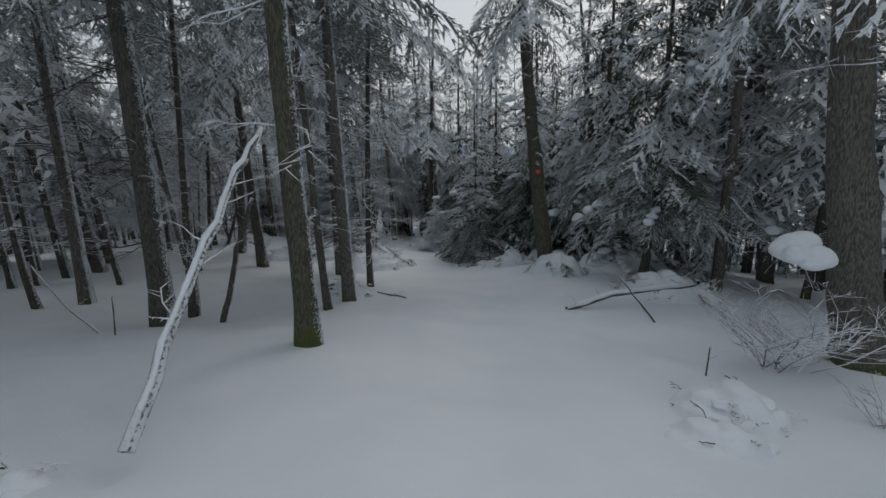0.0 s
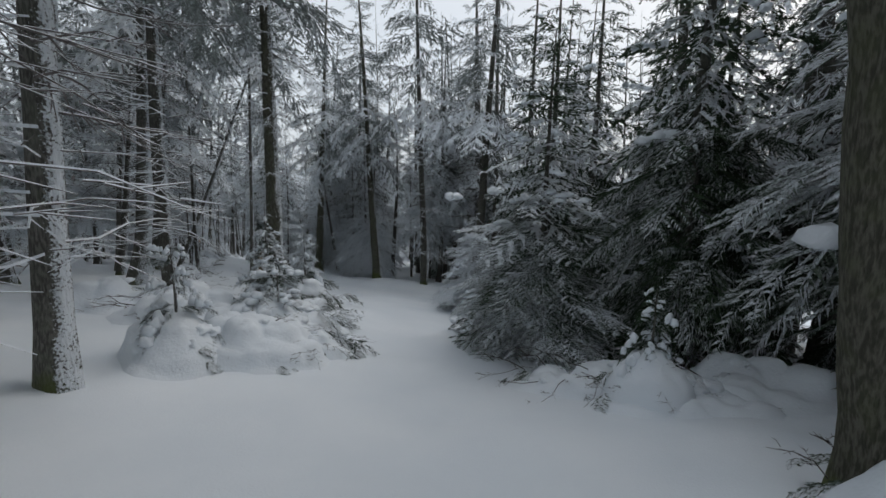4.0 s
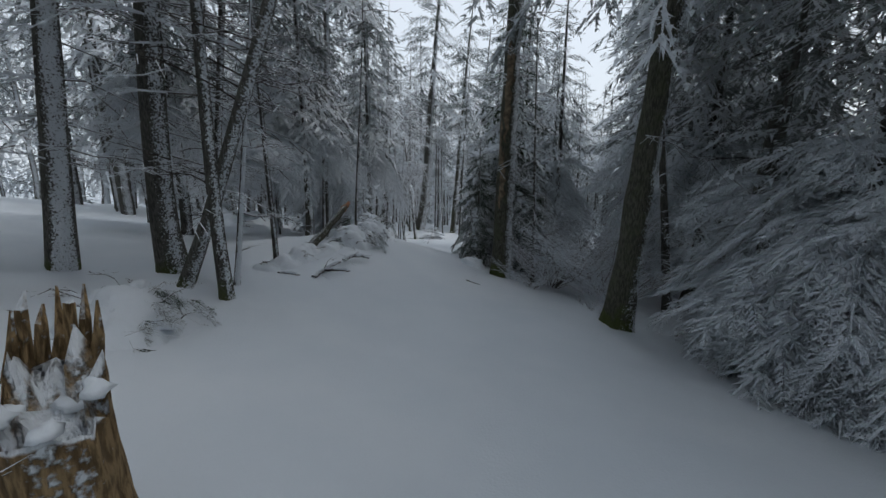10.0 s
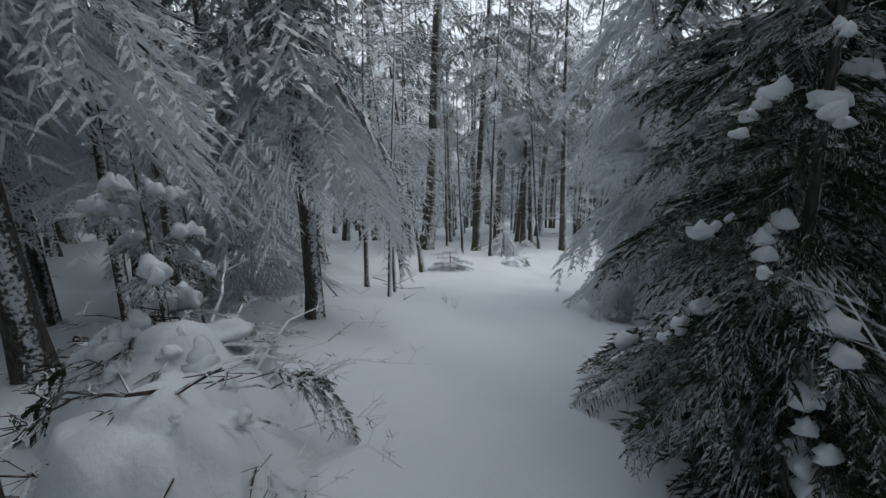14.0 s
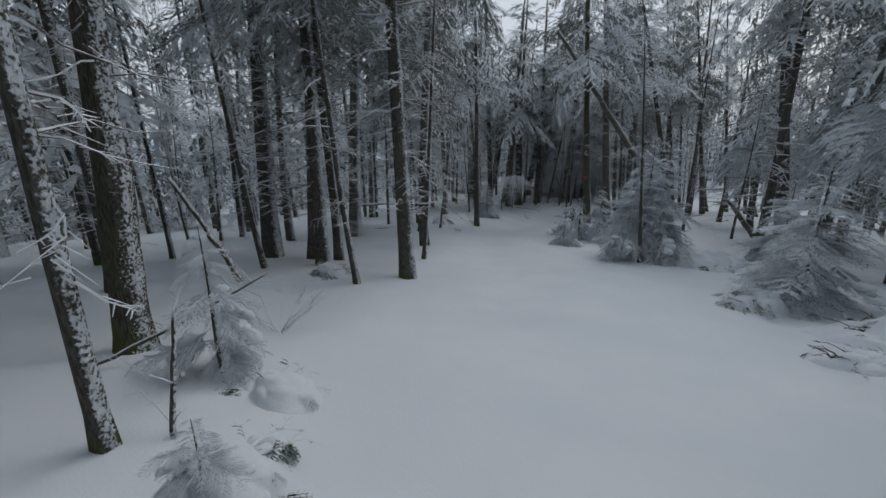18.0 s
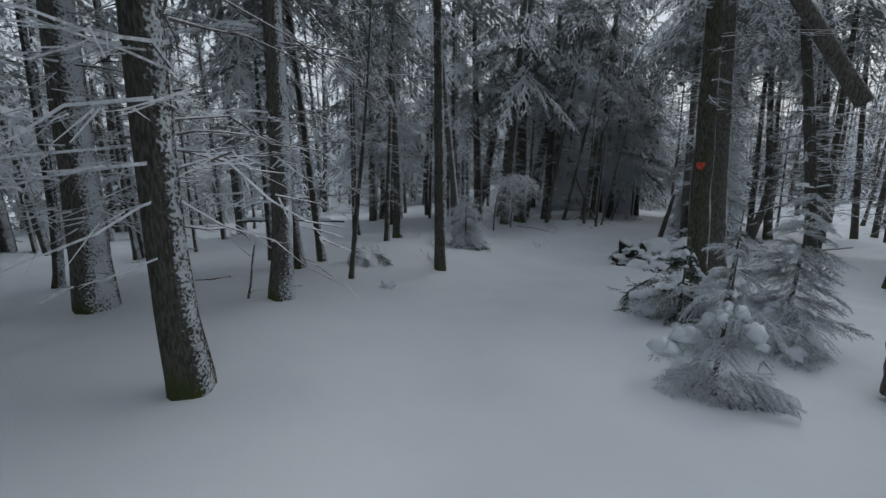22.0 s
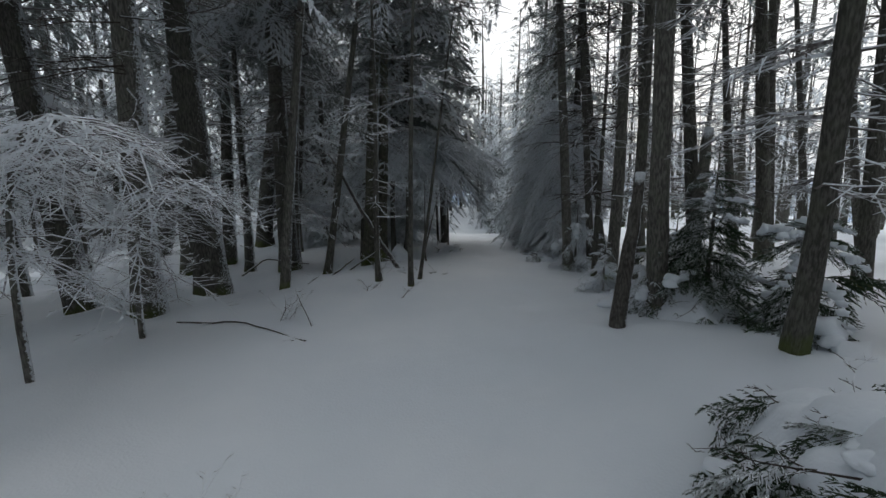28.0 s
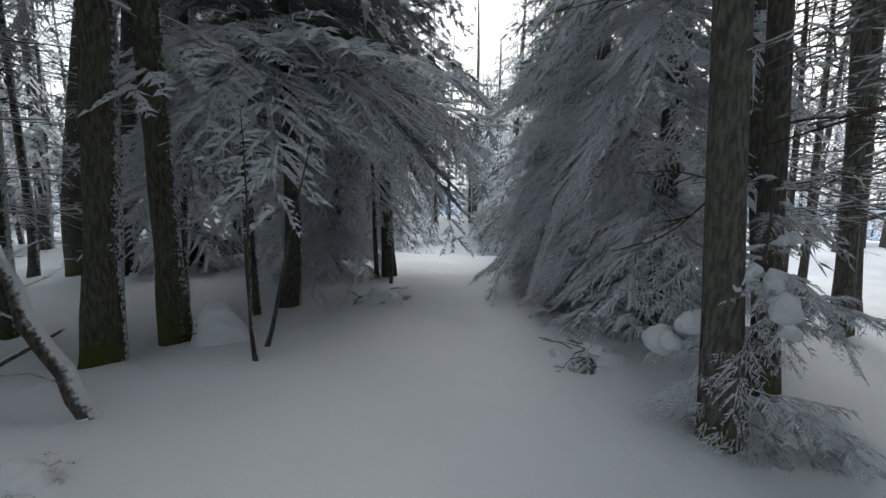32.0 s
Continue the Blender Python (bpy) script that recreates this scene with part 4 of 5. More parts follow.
def brush(x, y, sx, sy, rise, label, turn=0.0, twigs=14, sprays=10, reach=0.6, pads=6, dark=False, name="snowy_brush"):
    """Brushwood weighed down under snow."""
    seed = int(abs(x) * 71 + abs(y) * 37)
    x, y = off_trail(x, y, max(sx, sy) + 0.45)
    if rise >= 0.7:
        conifer("L", x, y, 1.5 * rise, 1.05 * min(sx, sy))
        rise = 0.55
    z = ground(x, y)
    root = thing(name, x, y, z, label, "brush")
    root.rotation_euler = (0, 0, radians(turn))
    base = part("snow_cover", cover(x, y, seed, (sx, sy), min(rise, 0.75), radians(turn), pads * 5 + 12), root)
    tagged(part("snow_lumpwork", lump_heap(seed + 3, pads + 2, (sx * 0.85, sy * 0.85), rise, min(0.13, 0.16 * min(sx, sy) + 0.03)), base), kind="stuff")
    if twigs:
        tagged(part("twigwork", twig_heap(seed, M_TWIG_DARK, int(twigs * 1.1), (sx, sy), rise, reach, 0.007), root), kind="stuff")
    if sprays:
        tagged(part("needlework", spray_heap(seed, M_NEEDLE, int(sprays * 1.6), (sx, sy), rise * 0.8, reach * 0.85), root), kind="stuff")
    return root


def stick(points, r, label, name="fallen_branch", material=None, twigs=0, sides=7, snow=0.0, category="branch"):
    """A fallen or leaning branch along points, with twigs and, if snow, a ridge of snow on it."""
    rng = np.random.default_rng(int(abs(points[0][0]) * 911 + abs(points[0][1]) * 17))
    p = np.array(points, float)
    o = p[0].copy()
    root = thing(name, *o, label, category)
    q = p - o
    n = max(6, 4 * len(q))
    s = np.linspace(0, len(q) - 1, n)
    line = np.stack([np.interp(s, range(len(q)), q[:, k]) for k in range(3)], -1)
    line[1:-1] += rng.normal(0, min(r * 0.25, 0.010), (n - 2, 3))
    v, t = tube(line, r * np.linspace(1, 0.55, n), sides)
    part("stem", tri_mesh("stem", v, t, material or M_BARK, True), root)
    if twigs:
        heap = Heap()
        for _ in range(twigs):
            k = int(rng.integers(1, n - 1))
            a = rng.uniform(0, 6.283)
            d = line[k] - line[k - 1]
            d = d / np.linalg.norm(d) * 0.6 + np.array([math.cos(a), math.sin(a), rng.uniform(-0.1, 0.7)])
            bough(rng, heap, line[k], d / np.linalg.norm(d), rng.uniform(0.15, 0.5), min(0.008, max(0.004, r * 0.3)), 0.1, 3)
        tagged(part("twigwork", heap.mesh("twigs", M_TWIG), root), kind="stuff")
    if snow:
        up = line[1:-1] + np.array([0, 0, r * 0.75])
        v, t = tube(up, snow * (0.7 + 0.5 * rng.random(len(up))), 8)
        part("snow_ridge", tri_mesh("snow_ridge", v, t, M_CLUMP, True), root, "snow lying along the branch")
    return root


def shrub(x, y, h, label, count=9, spread=0.5, thick=0.006, name="leafless_shrub", material=None):
    """A small leafless shrub of rimed twigs."""
    rng = np.random.default_rng(int(abs(x) * 511 + abs(y) * 77))
    heap = Heap()
    for k in range(count):
        a = rng.uniform(0, 6.283)
        way = np.array([math.cos(a) * spread, math.sin(a) * spread, 1.0])
        way /= np.linalg.norm(way)
        bough(rng, heap, np.array([rng.normal(0, 0.04), rng.normal(0, 0.04), -0.03]), way, h * rng.uniform(0.5, 1.1), thick, 0.1, 6, fine=True)
    root = thing(name, x, y, ground(x, y), label, "shrub")
    tagged(part("twigwork", heap.mesh("twigs", material or M_TWIG), root), kind="stuff")
    return root


def on_ground(x, y, up=0.0):
    return (x, y, ground(x, y) + up)


# leaning snow-covered birch and fallen wood by the start
stick([(-1.79, 1.97, -0.26), (-1.78, 2.72, 0.39), (-1.76, 3.51, 1.03), (-1.63, 3.95, 1.50)], 0.042, "thin birch stem leaning over, plastered with snow", "leaning_birch", M_BARK_GREY, 6, 10, 0.022, "tree")
stick([(-3.54, 6.17, -1.40), (-3.30, 6.45, -0.37), (-3.04, 6.69, 0.49)], 0.05, "short dead stem leaning in the snow", "dead_stem", M_BARK)
stick([(-4.39, 4.98, -1.07), (-5.13, 5.33, -0.77), (-5.87, 5.73, -0.28)], 0.018, "thin dark branch rising out of the snow", twigs=4)
stick([(-4.28, 4.98, -1.07), (-4.32, 5.13, -0.50)], 0.012, "upright dead twig in the snow", twigs=2)
stick([(2.14, 6.96, -1.63), (3.06, 7.15, -1.43), (4.71, 7.53, -1.43)], 0.05, "fallen trunk half buried in snow", "fallen_log", M_BARK_GREY, 8, 9, 0.05)
stick([(3.33, 6.21, -1.55), (2.85, 6.62, -0.90)], 0.022, "broken branch poking from the snow", twigs=2)
brush(4.59, 8.25, 1.1, 0.8, 0.55, "snow-covered brushwood beside a fallen trunk", 10, 26, 8, 0.7, 8)
brush(3.74, 16.61, 0.9, 0.7, 0.8, "snow-laden seedlings at the edge of the trail", 0, 10, 14, 0.5, 7)
brush(4.55, 10.78, 1.3, 0.9, 0.9, "snow-laden seedlings and brush on the bank", 0, 14, 22, 0.6, 9)
brush(2.04, 2.68, 0.42, 0.3, 0.16, "low hump of snow over a buried branch", 0, 7, 0, 0.3, 2, True)
brush(-2.39, 1.88, 0.25, 0.2, 0.14, "snow-capped stub beside the trail", 0, 4, 0, 0.2, 1, True)
brush(2.41, 3.14, 0.5, 0.38, 0.35, "swelling snow over a buried bough beside the trail", 0, 8, 0, 0.3, 3, True)
stick([(2.70, 3.92, -1.08), (2.75, 4.00, -0.77)], 0.010, "short twig standing in the snow", twigs=2)
shrub(4.25, 4.53, 0.9, "rimed leafless twigs beside a stout trunk", 14, 0.9)
shrub(3.44, 2.87, 0.6, "rimed leafless twigs beside the trail", 9, 0.8)


def pillow_mesh(seed, size):
    """Thick billowing snow: several rounded swellings grown into one lump."""
    rng = np.random.default_rng(seed)
    v, t = lump(rng, 1.0, 1.0, 0.0, 4)
    way = v / np.linalg.norm(v, axis=1)[:, None]
    reach = np.full(len(v), 0.35)
    for _ in range(8):
        c, r = rng.normal(0, 0.32, 3) * (1, 1, 0.6), rng.uniform(0.42, 0.68)
        along = way @ c
        inside = r * r - c @ c + along ** 2
        reach = np.maximum(reach, np.where(inside > 0, along + np.sqrt(np.maximum(inside, 0)), 0))
    v = way * reach[:, None] * size
    v[:, 2] = np.where(v[:, 2] < 0, v[:, 2] * 0.6, v[:, 2] * 0.9)
    return tri_mesh("snow_pillow", v, t, M_CLUMP, True)


def pillow(p, size):
    """A thick pillow of snow on the boughs of the nearest conifer."""
    root, x, y, z = min(CLAD, key=lambda c: (c[1] - p[0]) ** 2 + (c[2] - p[1]) ** 2)
    d = Vector((p[0] - x, p[1] - y))
    if d.length > 1.2:
        d *= 1.2 / d.length
    part("snow_pillow", pillow_mesh(int(abs(p[0]) * 97 + abs(p[2]) * 53), size), root, "thick white pillow of snow", Matrix.Translation((d.x, d.y, p[2] - z)))


def laden_bush(p, size, label):
    """A bush of bare stems that holds up one great lump of snow."""
    x, y = p[0], p[1]
    z = ground(x, y)
    rng = np.random.default_rng(41)
    root = thing("laden_bush", x, y, z, label, "shrub")
    part("snow_pillow", pillow_mesh(6, size), root, "", Matrix.Translation((0, 0, p[2] - z)))
    heap = Heap()
    for _ in range(26):
        a = rng.uniform(0, 6.283)
        way = np.array([math.cos(a) * 0.6, math.sin(a) * 0.6, 1.0])
        way /= np.linalg.norm(way)
        bough(rng, heap, np.array([rng.normal(0, 0.1), rng.normal(0, 0.1), -0.03]), way, (p[2] - z) * rng.uniform(0.7, 1.3), 0.010, 0.35, 8, fine=True)
    tagged(part("twigwork", heap.mesh("twigs", M_TWIG), root), kind="stuff")


laden_bush((3.68, 4.23, 0.13), 0.27, "rimed bush bearing one great rounded lump of snow")
pillow((2.17, 14.96, 2.49), 0.24)
pillow((-0.28, 14.90, -0.75), 0.12)
pillow((0.33, 15.44, -0.66), 0.13)
pillow((0.84, 15.08, -1.57), 0.12)
pillow((1.03, 15.34, -1.18), 0.10)
pillow((0.72, 15.55, -0.74), 0.12)
pillow((0.62, 14.60, -2.43), 0.12)
pillow((-0.42, 18.16, -1.80), 0.16)
pillow((-0.34, 18.10, -3.00), 0.19)
pillow((-16.28, 22.89, -3.82), 0.2)

# snow-laden seedlings either side before the bend
brush(2.03, 12.37, 0.42, 0.36, 0.75, "young spruce buried under lumps of snow", 0, 8, 10, 0.4, 8)
brush(2.79, 10.25, 0.75, 0.5, 0.6, "young spruces pressed down by snow", 0, 10, 14, 0.5, 9)
brush(4.95, 11.08, 1.2, 0.7, 0.5, "brush under a thick blanket of snow on the bank", 0, 22, 10, 0.7, 8)
brush(-1.96, 8.11, 0.5, 0.4, 0.35, "snow-capped brush beneath leaning trunks", 0, 14, 4, 0.4, 5)
brush(-2.75, 12.09, 0.55, 0.5, 0.9, "young spruce weighed down with snow", 0, 8, 10, 0.5, 7)
brush(-5.23, 13.47, 0.8, 0.6, 0.5, "snow-covered brush between trunks", 0, 12, 4, 0.5, 6)
stick( [(3.66, 12.90, -0.32), (4.66, 13.21, -0.02), (5.82, 13.63, 0.27)], 0.09, "fallen trunk propped across others under snow", "fallen_log", M_BARK_GREY, 3, 9, 0.08)
stick([on_ground(-1.42, 8.36, 0.01), on_ground(-0.80, 7.95, 0.01)], 0.03, "dark broken branch lying in the snow", twigs=3)
stick([(1.17, 12.87, -2.69), (1.68, 13.02, -2.57), (2.16, 12.79, -2.76)], 0.035, "pale fallen branch under the spruce", twigs=8)
brush(1.71, 12.89, 1.0, 0.5, 0.35, "snow-covered fallen boughs beneath a spruce", 0, 20, 6, 0.7, 5)
brush(3.07, 12.96, 1.2, 0.7, 0.4, "snow-covered brush under dark spruces", 0, 16, 8, 0.6, 5)
brush(2.31, 12.42, 0.9, 0.5, 0.25, "low snow bank with buried boughs", 0, 8, 2, 0.5, 4)

# the collapsed spruce under snow on the inside of the bend
brush(-2.33, 13.30, 0.95, 0.75, 0.75, "collapsed young spruces buried under thick snow", 20, 22, 20, 0.75, 12)
brush(-2.19, 12.67, 0.9, 0.7, 0.5, "thick pillows of snow over brushwood", 0, 14, 8, 0.6, 8)
brush(-1.59, 13.08, 0.5, 0.4, 0.35, "snow-covered spruce boughs by the trail", 0, 12, 14, 0.45, 5)
brush(-2.93, 14.00, 0.6, 0.5, 1.1, "young spruce bent over beneath caps of snow", 0, 16, 14, 0.6, 9)
brush(-3.80, 13.37, 0.9, 0.7, 0.5, "snow-covered brush among the trunks", 0, 20, 4, 0.8, 6)
brush(-2.86, 14.93, 0.45, 0.4, 0.8, "snow-laden young spruce at the foot of a trunk", 0, 8, 14, 0.5, 6)
stick( [(-2.66, 14.88, -2.93), (-1.96, 14.73, -2.90)], 0.018, "dark bough tip sticking out over the trail", twigs=5)
brush(-3.42, 15.32, 0.8, 0.45, 0.3, "snow-covered fallen boughs at a trunk's foot", 0, 14, 2, 0.6, 6)
brush(-2.62, 15.53, 0.6, 0.25, 0.12, "flat spruce boughs showing through the snow", 0, 10, 10, 0.5, 2)
brush(-0.22, 18.19, 0.8, 0.5, 0.3, "snow-covered lower boughs of a spruce", 0, 6, 10, 0.5, 4)
brush(-1.44, 20.67, 0.35, 0.3, 0.25, "rimed seedling at the edge of the trail", 0, 8, 10, 0.35, 2)


# the broken stump
def stump(x, y, r, h):
    """A snapped trunk: torn heartwood, a splintered top, flared roots and a skirt of rime."""
    sides, rings = 28, 26
    verts = []
    for j in range(rings):
        f = j / (rings - 1)
        for s in range(sides):
            a = s / sides * 2 * math.pi
            top = h * (0.80 + 0.20 * noise.noise((math.cos(a) * 2.2, math.sin(a) * 2.2, 7.0)) + 0.16 * abs(noise.noise((a * 3.5, 2.0, 1.0))))
            if math.cos(a - 2.4) > 0.3:
                top *= 1.12
            z = top * f
            k = r * (1 + 0.75 * math.exp(-z / 0.16) * (1 + 0.5 * math.sin(a * 3 + 1)) - 0.12 * f)
            k *= 1 + 0.12 * noise.noise((math.cos(a) * 3, math.sin(a) * 3, z * 2.2)) + 0.07 * noise.noise((a * 4, z * 9, 4.0))
            verts.append((k * math.cos(a) + 0.03 * z, k * math.sin(a), z - 0.04))
    faces = [(j * sides + i, j * sides + (i + 1) % sides, (j + 1) * sides + (i + 1) % sides, (j + 1) * sides + i) for j in range(rings - 1) for i in range(sides)]
    base = len(verts)
    for s in range(sides):
        p = Vector(verts[(rings - 1) * sides + s])
        verts.append((p.x * 0.55, p.y * 0.55, p.z - 0.10 - 0.08 * abs(noise.noise((s * 0.7, 0, 3.0)))))
    faces += [((rings - 1) * sides + i, (rings - 1) * sides + (i + 1) % sides, base + (i + 1) % sides, base + i) for i in range(sides)]
    faces.append(tuple(range(base, base + sides)))
    root = thing("tree_stump", x, y, ground(x, y), "snapped stump with torn orange-brown wood and a splintered top", "stump")
    part("trunk", mesh_of("stump", verts, faces, M_STUMP), root)
    rng = np.random.default_rng(5)
    for k in range(5):
        v, t = lump(rng, 0.035 + 0.01 * (k % 3), 0.7, 0.4, 2)
        a = k * 1.3
        part("snow_cap", tri_mesh("snow_cap", v, t, M_CLUMP, True), root, "", Matrix.Translation((0.7 * r * math.cos(a) + 0.03 * h, 0.7 * r * math.sin(a), h * (0.80 + 0.05 * math.sin(k * 2)))))
    heap = Heap()
    for k in range(7):
        a = 2.2 + k * 0.25
        p = np.array([math.cos(a) * r * 0.9, math.sin(a) * r * 0.9, h * 0.86])
        heap.add(*tube([p, p + (0.02, 0.02, 0.10 + 0.05 * (k % 3)), p + (-0.03 * (k % 2), 0.03, 0.2 + 0.04 * (k % 2))], [0.022, 0.014, 0.003], 4))
    tagged(part("splintered_top", heap.mesh("splinters", M_STUMP), root), kind="stuff")


M_STUMP = bark_material("torn_stump_wood", (0.13, 0.085, 0.042), (0.40, 0.275, 0.145), (0.26, 0.19, 0.11), -0.02)
stump(-6.90, 19.58, 0.15, 0.92)
shrub(-6.98, 18.92, 0.85, "rimed arching twigs beside a broken stump", 14, 0.9)
shrub(-7.07, 19.28, 0.6, "rimed twigs at the foot of a broken stump", 10, 0.9)
shrub(-8.01, 18.19, 0.7, "rimed twigs beneath leaning trunks", 12, 0.8)
stick([(-5.87, 18.68, -3.51), (-5.97, 18.65, -3.30), (-6.23, 18.62, -2.96)], 0.018, "rimed broken branch with forked twigs", material=M_BARK_RIME, twigs=8)
stick([on_ground(-5.94, 18.67, 0.01), on_ground(-5.97, 18.99, 0.01)], 0.010, "thin twig lying on the snow", twigs=4)
stick([on_ground(-6.27, 18.69, 0.01), on_ground(-6.47, 18.96, 0.01), on_ground(-6.29, 19.29, 0.01)], 0.010, "curved thin branch lying on the snow", twigs=3)
brush(-5.84, 18.27, 0.6, 0.4, 0.3, "rimed low spruce boughs beside the trail", 0, 10, 16, 0.5, 3)
brush(-9.99, 19.90, 0.9, 0.5, 0.35, "rimed seedlings between the trunks", 0, 14, 14, 0.5, 2)
stick([on_ground(-4.36, 23.05, 0.01), on_ground(-4.23, 24.89, 0.01)], 0.012, "thin twigs lying on the snow under a spruce", twigs=6)
shrub(-3.45, 25.85, 0.5, "rimed twigs on the snowy slope", 8, 0.8)

# the leaning log over a heap of snow
stick([(-11.42, 21.96, -3.92), (-12.00, 22.75, -3.58), (-12.50, 23.42, -3.25)], 0.080, "leaning dead log, snow along its top", "leaning_log", M_LOG, 4, 14, 0.0, "log")
stick([(-12.43, 23.33, -3.295), (-12.60, 23.55, -3.18)], 0.052, "bare reddish broken end of a log without bark", "broken_log_end", M_CUT, 0, 14, 0.0, "log")
brush(-11.26, 22.52, 0.95, 0.26, 0.20, "long heap of snow over rotten roots", 110, 6, 0, 0.3, 3, True, "snow_heap")
brush(-11.80, 23.50, 0.50, 0.35, 0.30, "snow-covered seedlings beside a heap of snow", 0, 14, 8, 0.5, 4)
stick([(-10.77, 21.99, -3.92), (-10.90, 22.24, -3.87), (-11.02, 22.52, -3.84)], 0.032, "dark rotten root showing under the snow", "rotten_root", M_BARK, 3, 9, 0.02)
stick([(-10.90, 22.20, -3.88), (-10.74, 22.36, -3.87), (-10.62, 22.46, -3.88)], 0.024, "broken dark root pointing out from a snow heap", "rotten_root", M_BARK, 1, 9, 0.018)
stick([(-11.06, 22.60, -3.84), (-11.12, 22.82, -3.80), (-11.02, 23.02, -3.86)], 0.030, "dark rotten root under a snow heap", "rotten_root", M_BARK, 4, 9, 0.025)
stick([on_ground(-11.10, 21.64, 0.01), on_ground(-10.91, 21.86, 0.01)], 0.02, "thin branch on the snow", snow=0.02)
stick([(-12.29, 21.29, -3.80), (-12.23, 21.65, -3.71)], 0.012, "arching thin branch between trunks", twigs=3)
shrub(-8.49, 25.23, 0.45, "thin leafless shoots standing in the snow", 6, 0.4)
shrub(-8.75, 25.45, 0.35, "thin leafless shoots at the trail's edge", 4, 0.3)
shrub(-8.18, 25.14, 0.3, "low rimed shoots in the snow", 6, 0.6)
shrub(-8.38, 25.27, 0.25, "low thin shoots in the snow", 3, 0.3)
stick([on_ground(-10.19, 24.32, 0.01), on_ground(-10.00, 24.46, 0.01)], 0.012, "twig lying on the trail's edge", twigs=3)
brush(-11.18, 25.43, 0.28, 0.22, 0.22, "low clump of snow over dead boughs", 0, 8, 0, 0.25, 3, True)
brush(-12.14, 23.46, 0.6, 0.45, 0.2, "snow-laden seedling boughs beside the trail", 0, 12, 10, 0.5, 6)
brush(-18.71, 22.66, 0.9, 0.6, 0.8, "rime-clad shrubs bowed under snow", 0, 40, 14, 0.9, 10)
brush(-13.04, 24.12, 0.5, 0.4, 0.7, "rimed young spruce with bowed twigs", 0, 18, 10, 0.6, 3)
brush(-12.56, 24.33, 0.5, 0.4, 0.45, "rimed drooping twigs at the trail's edge", 0, 22, 6, 0.6, 2)

# thicket of rimed twigs beside the mossy trunk
shrub(-10.05, 26.55, 2.3, "dense thicket of rimed reddish twigs", 46, 0.95, 0.012)
shrub(-9.35, 26.85, 2.5, "dense thicket of rimed reddish twigs", 46, 0.95, 0.012)
shrub(-8.75, 26.35, 2.2, "dense thicket of rimed drooping twigs", 44, 1.0, 0.012)
shrub(-9.90, 25.75, 1.1, "rimed twigs drooping to the snow beside a trunk", 18, 1.3, 0.009)

# twigs and stems where the trail opens
stick( [(-17.11, 26.32, -4.30), (-16.71, 26.42, -4.67), (-16.35, 26.52, -4.95)], 0.025, "rimed branch lying aslant in the snow", material=M_BARK_RIME, twigs=10)
stick([(-16.48, 26.42, -4.83), (-16.21, 26.64, -4.97), (-15.88, 26.82, -4.98)], 0.010, "thin dark twig arching over the snow", twigs=4)
stick( [(-16.45, 27.26, -5.05), (-16.61, 26.84, -4.97), (-16.83, 26.49, -4.92)], 0.008, "long thin drooping twig", twigs=5)
stick( [(-16.61, 27.32, -4.89), (-16.39, 27.51, -4.97), (-16.15, 27.76, -4.96)], 0.008, "long thin drooping twig beside a pole", twigs=4)
stick( [(-17.08, 27.43, -4.91), (-16.79, 27.67, -5.04), (-16.58, 27.96, -4.87)], 0.008, "thin arching twig of a young pole", twigs=4)
stick([(-15.82, 27.12, -4.91), (-15.73, 27.25, -4.83)], 0.006, "small forked twig in the snow", twigs=2)
shrub(-15.42, 27.57, 0.28, "thin bare shoots standing in the snow", 4, 0.3, 0.004)
shrub(-15.13, 27.46, 0.25, "thin bare shoots beside the trail", 3, 0.3, 0.004)
brush(-17.97, 32.09, 0.35, 0.3, 0.25, "seedlings capped with snow", 0, 8, 6, 0.3, 3)
brush(-18.33, 32.65, 0.34, 0.28, 0.24, "hump of snow over a dark seedling", 0, 4, 8, 0.3, 3)
brush(-18.87, 33.48, 0.34, 0.22, 0.2, "hump of snow over fallen wood", 0, 5, 4, 0.3, 3, True)
stick([(-20.41, 32.98, -6.01), (-20.00, 33.48, -5.79), (-19.51, 34.07, -5.44)], 0.02, "rimed dead branch caught among stems", twigs=8)
stick( [(-20.20, 34.35, -5.72), (-20.62, 34.34, -5.13), (-20.96, 34.31, -4.71)], 0.035, "thin trunk leaning across others", twigs=4)
stick([(-18.94, 32.74, -5.96), (-19.02, 32.95, -5.20)], 0.018, "dead upright stick with twigs", twigs=5)
stick([(-20.17, 31.37, -5.76), (-19.70, 31.59, -5.79)], 0.03, "mossy fallen branch in the snow", material=M_BARK_MOSS, twigs=3, snow=0.025)
shrub(-20.10, 34.66, 0.9, "rimed twigs bending over the snow", 12, 0.9)
brush(-14.57, 36.34, 0.4, 0.25, 0.18, "dead boughs lying on the snow", 0, 14, 2, 0.4, 2, True)
brush(-13.80, 37.46, 0.9, 0.5, 0.35, "low snow bank with buried seedlings", 0, 10, 8, 0.5, 4)
stick([(-20.63, 35.48, -6.50), (-20.68, 35.72, -6.33)], 0.02, "dark broken stick standing in the snow", "broken_stick", M_BARK)
stick([(-31.04, 39.34, -7.70), (-28.98, 39.21, -8.24)], 0.02, "dark fallen branch in the snow", twigs=3)
brush(-21.44, 37.16, 0.3, 0.25, 0.3, "rimed seedling between thin trunks", 0, 8, 8, 0.35, 2)
shrub(-26.34, 40.00, 1.1, "rimed bush of dead twigs", 16, 0.8)
stick([(-13.09, 46.78, -7.82), (-14.10, 46.76, -6.52)], 0.10, "broken trunk leaning against others", "leaning_log", M_BARK_GREY, 0, 10)
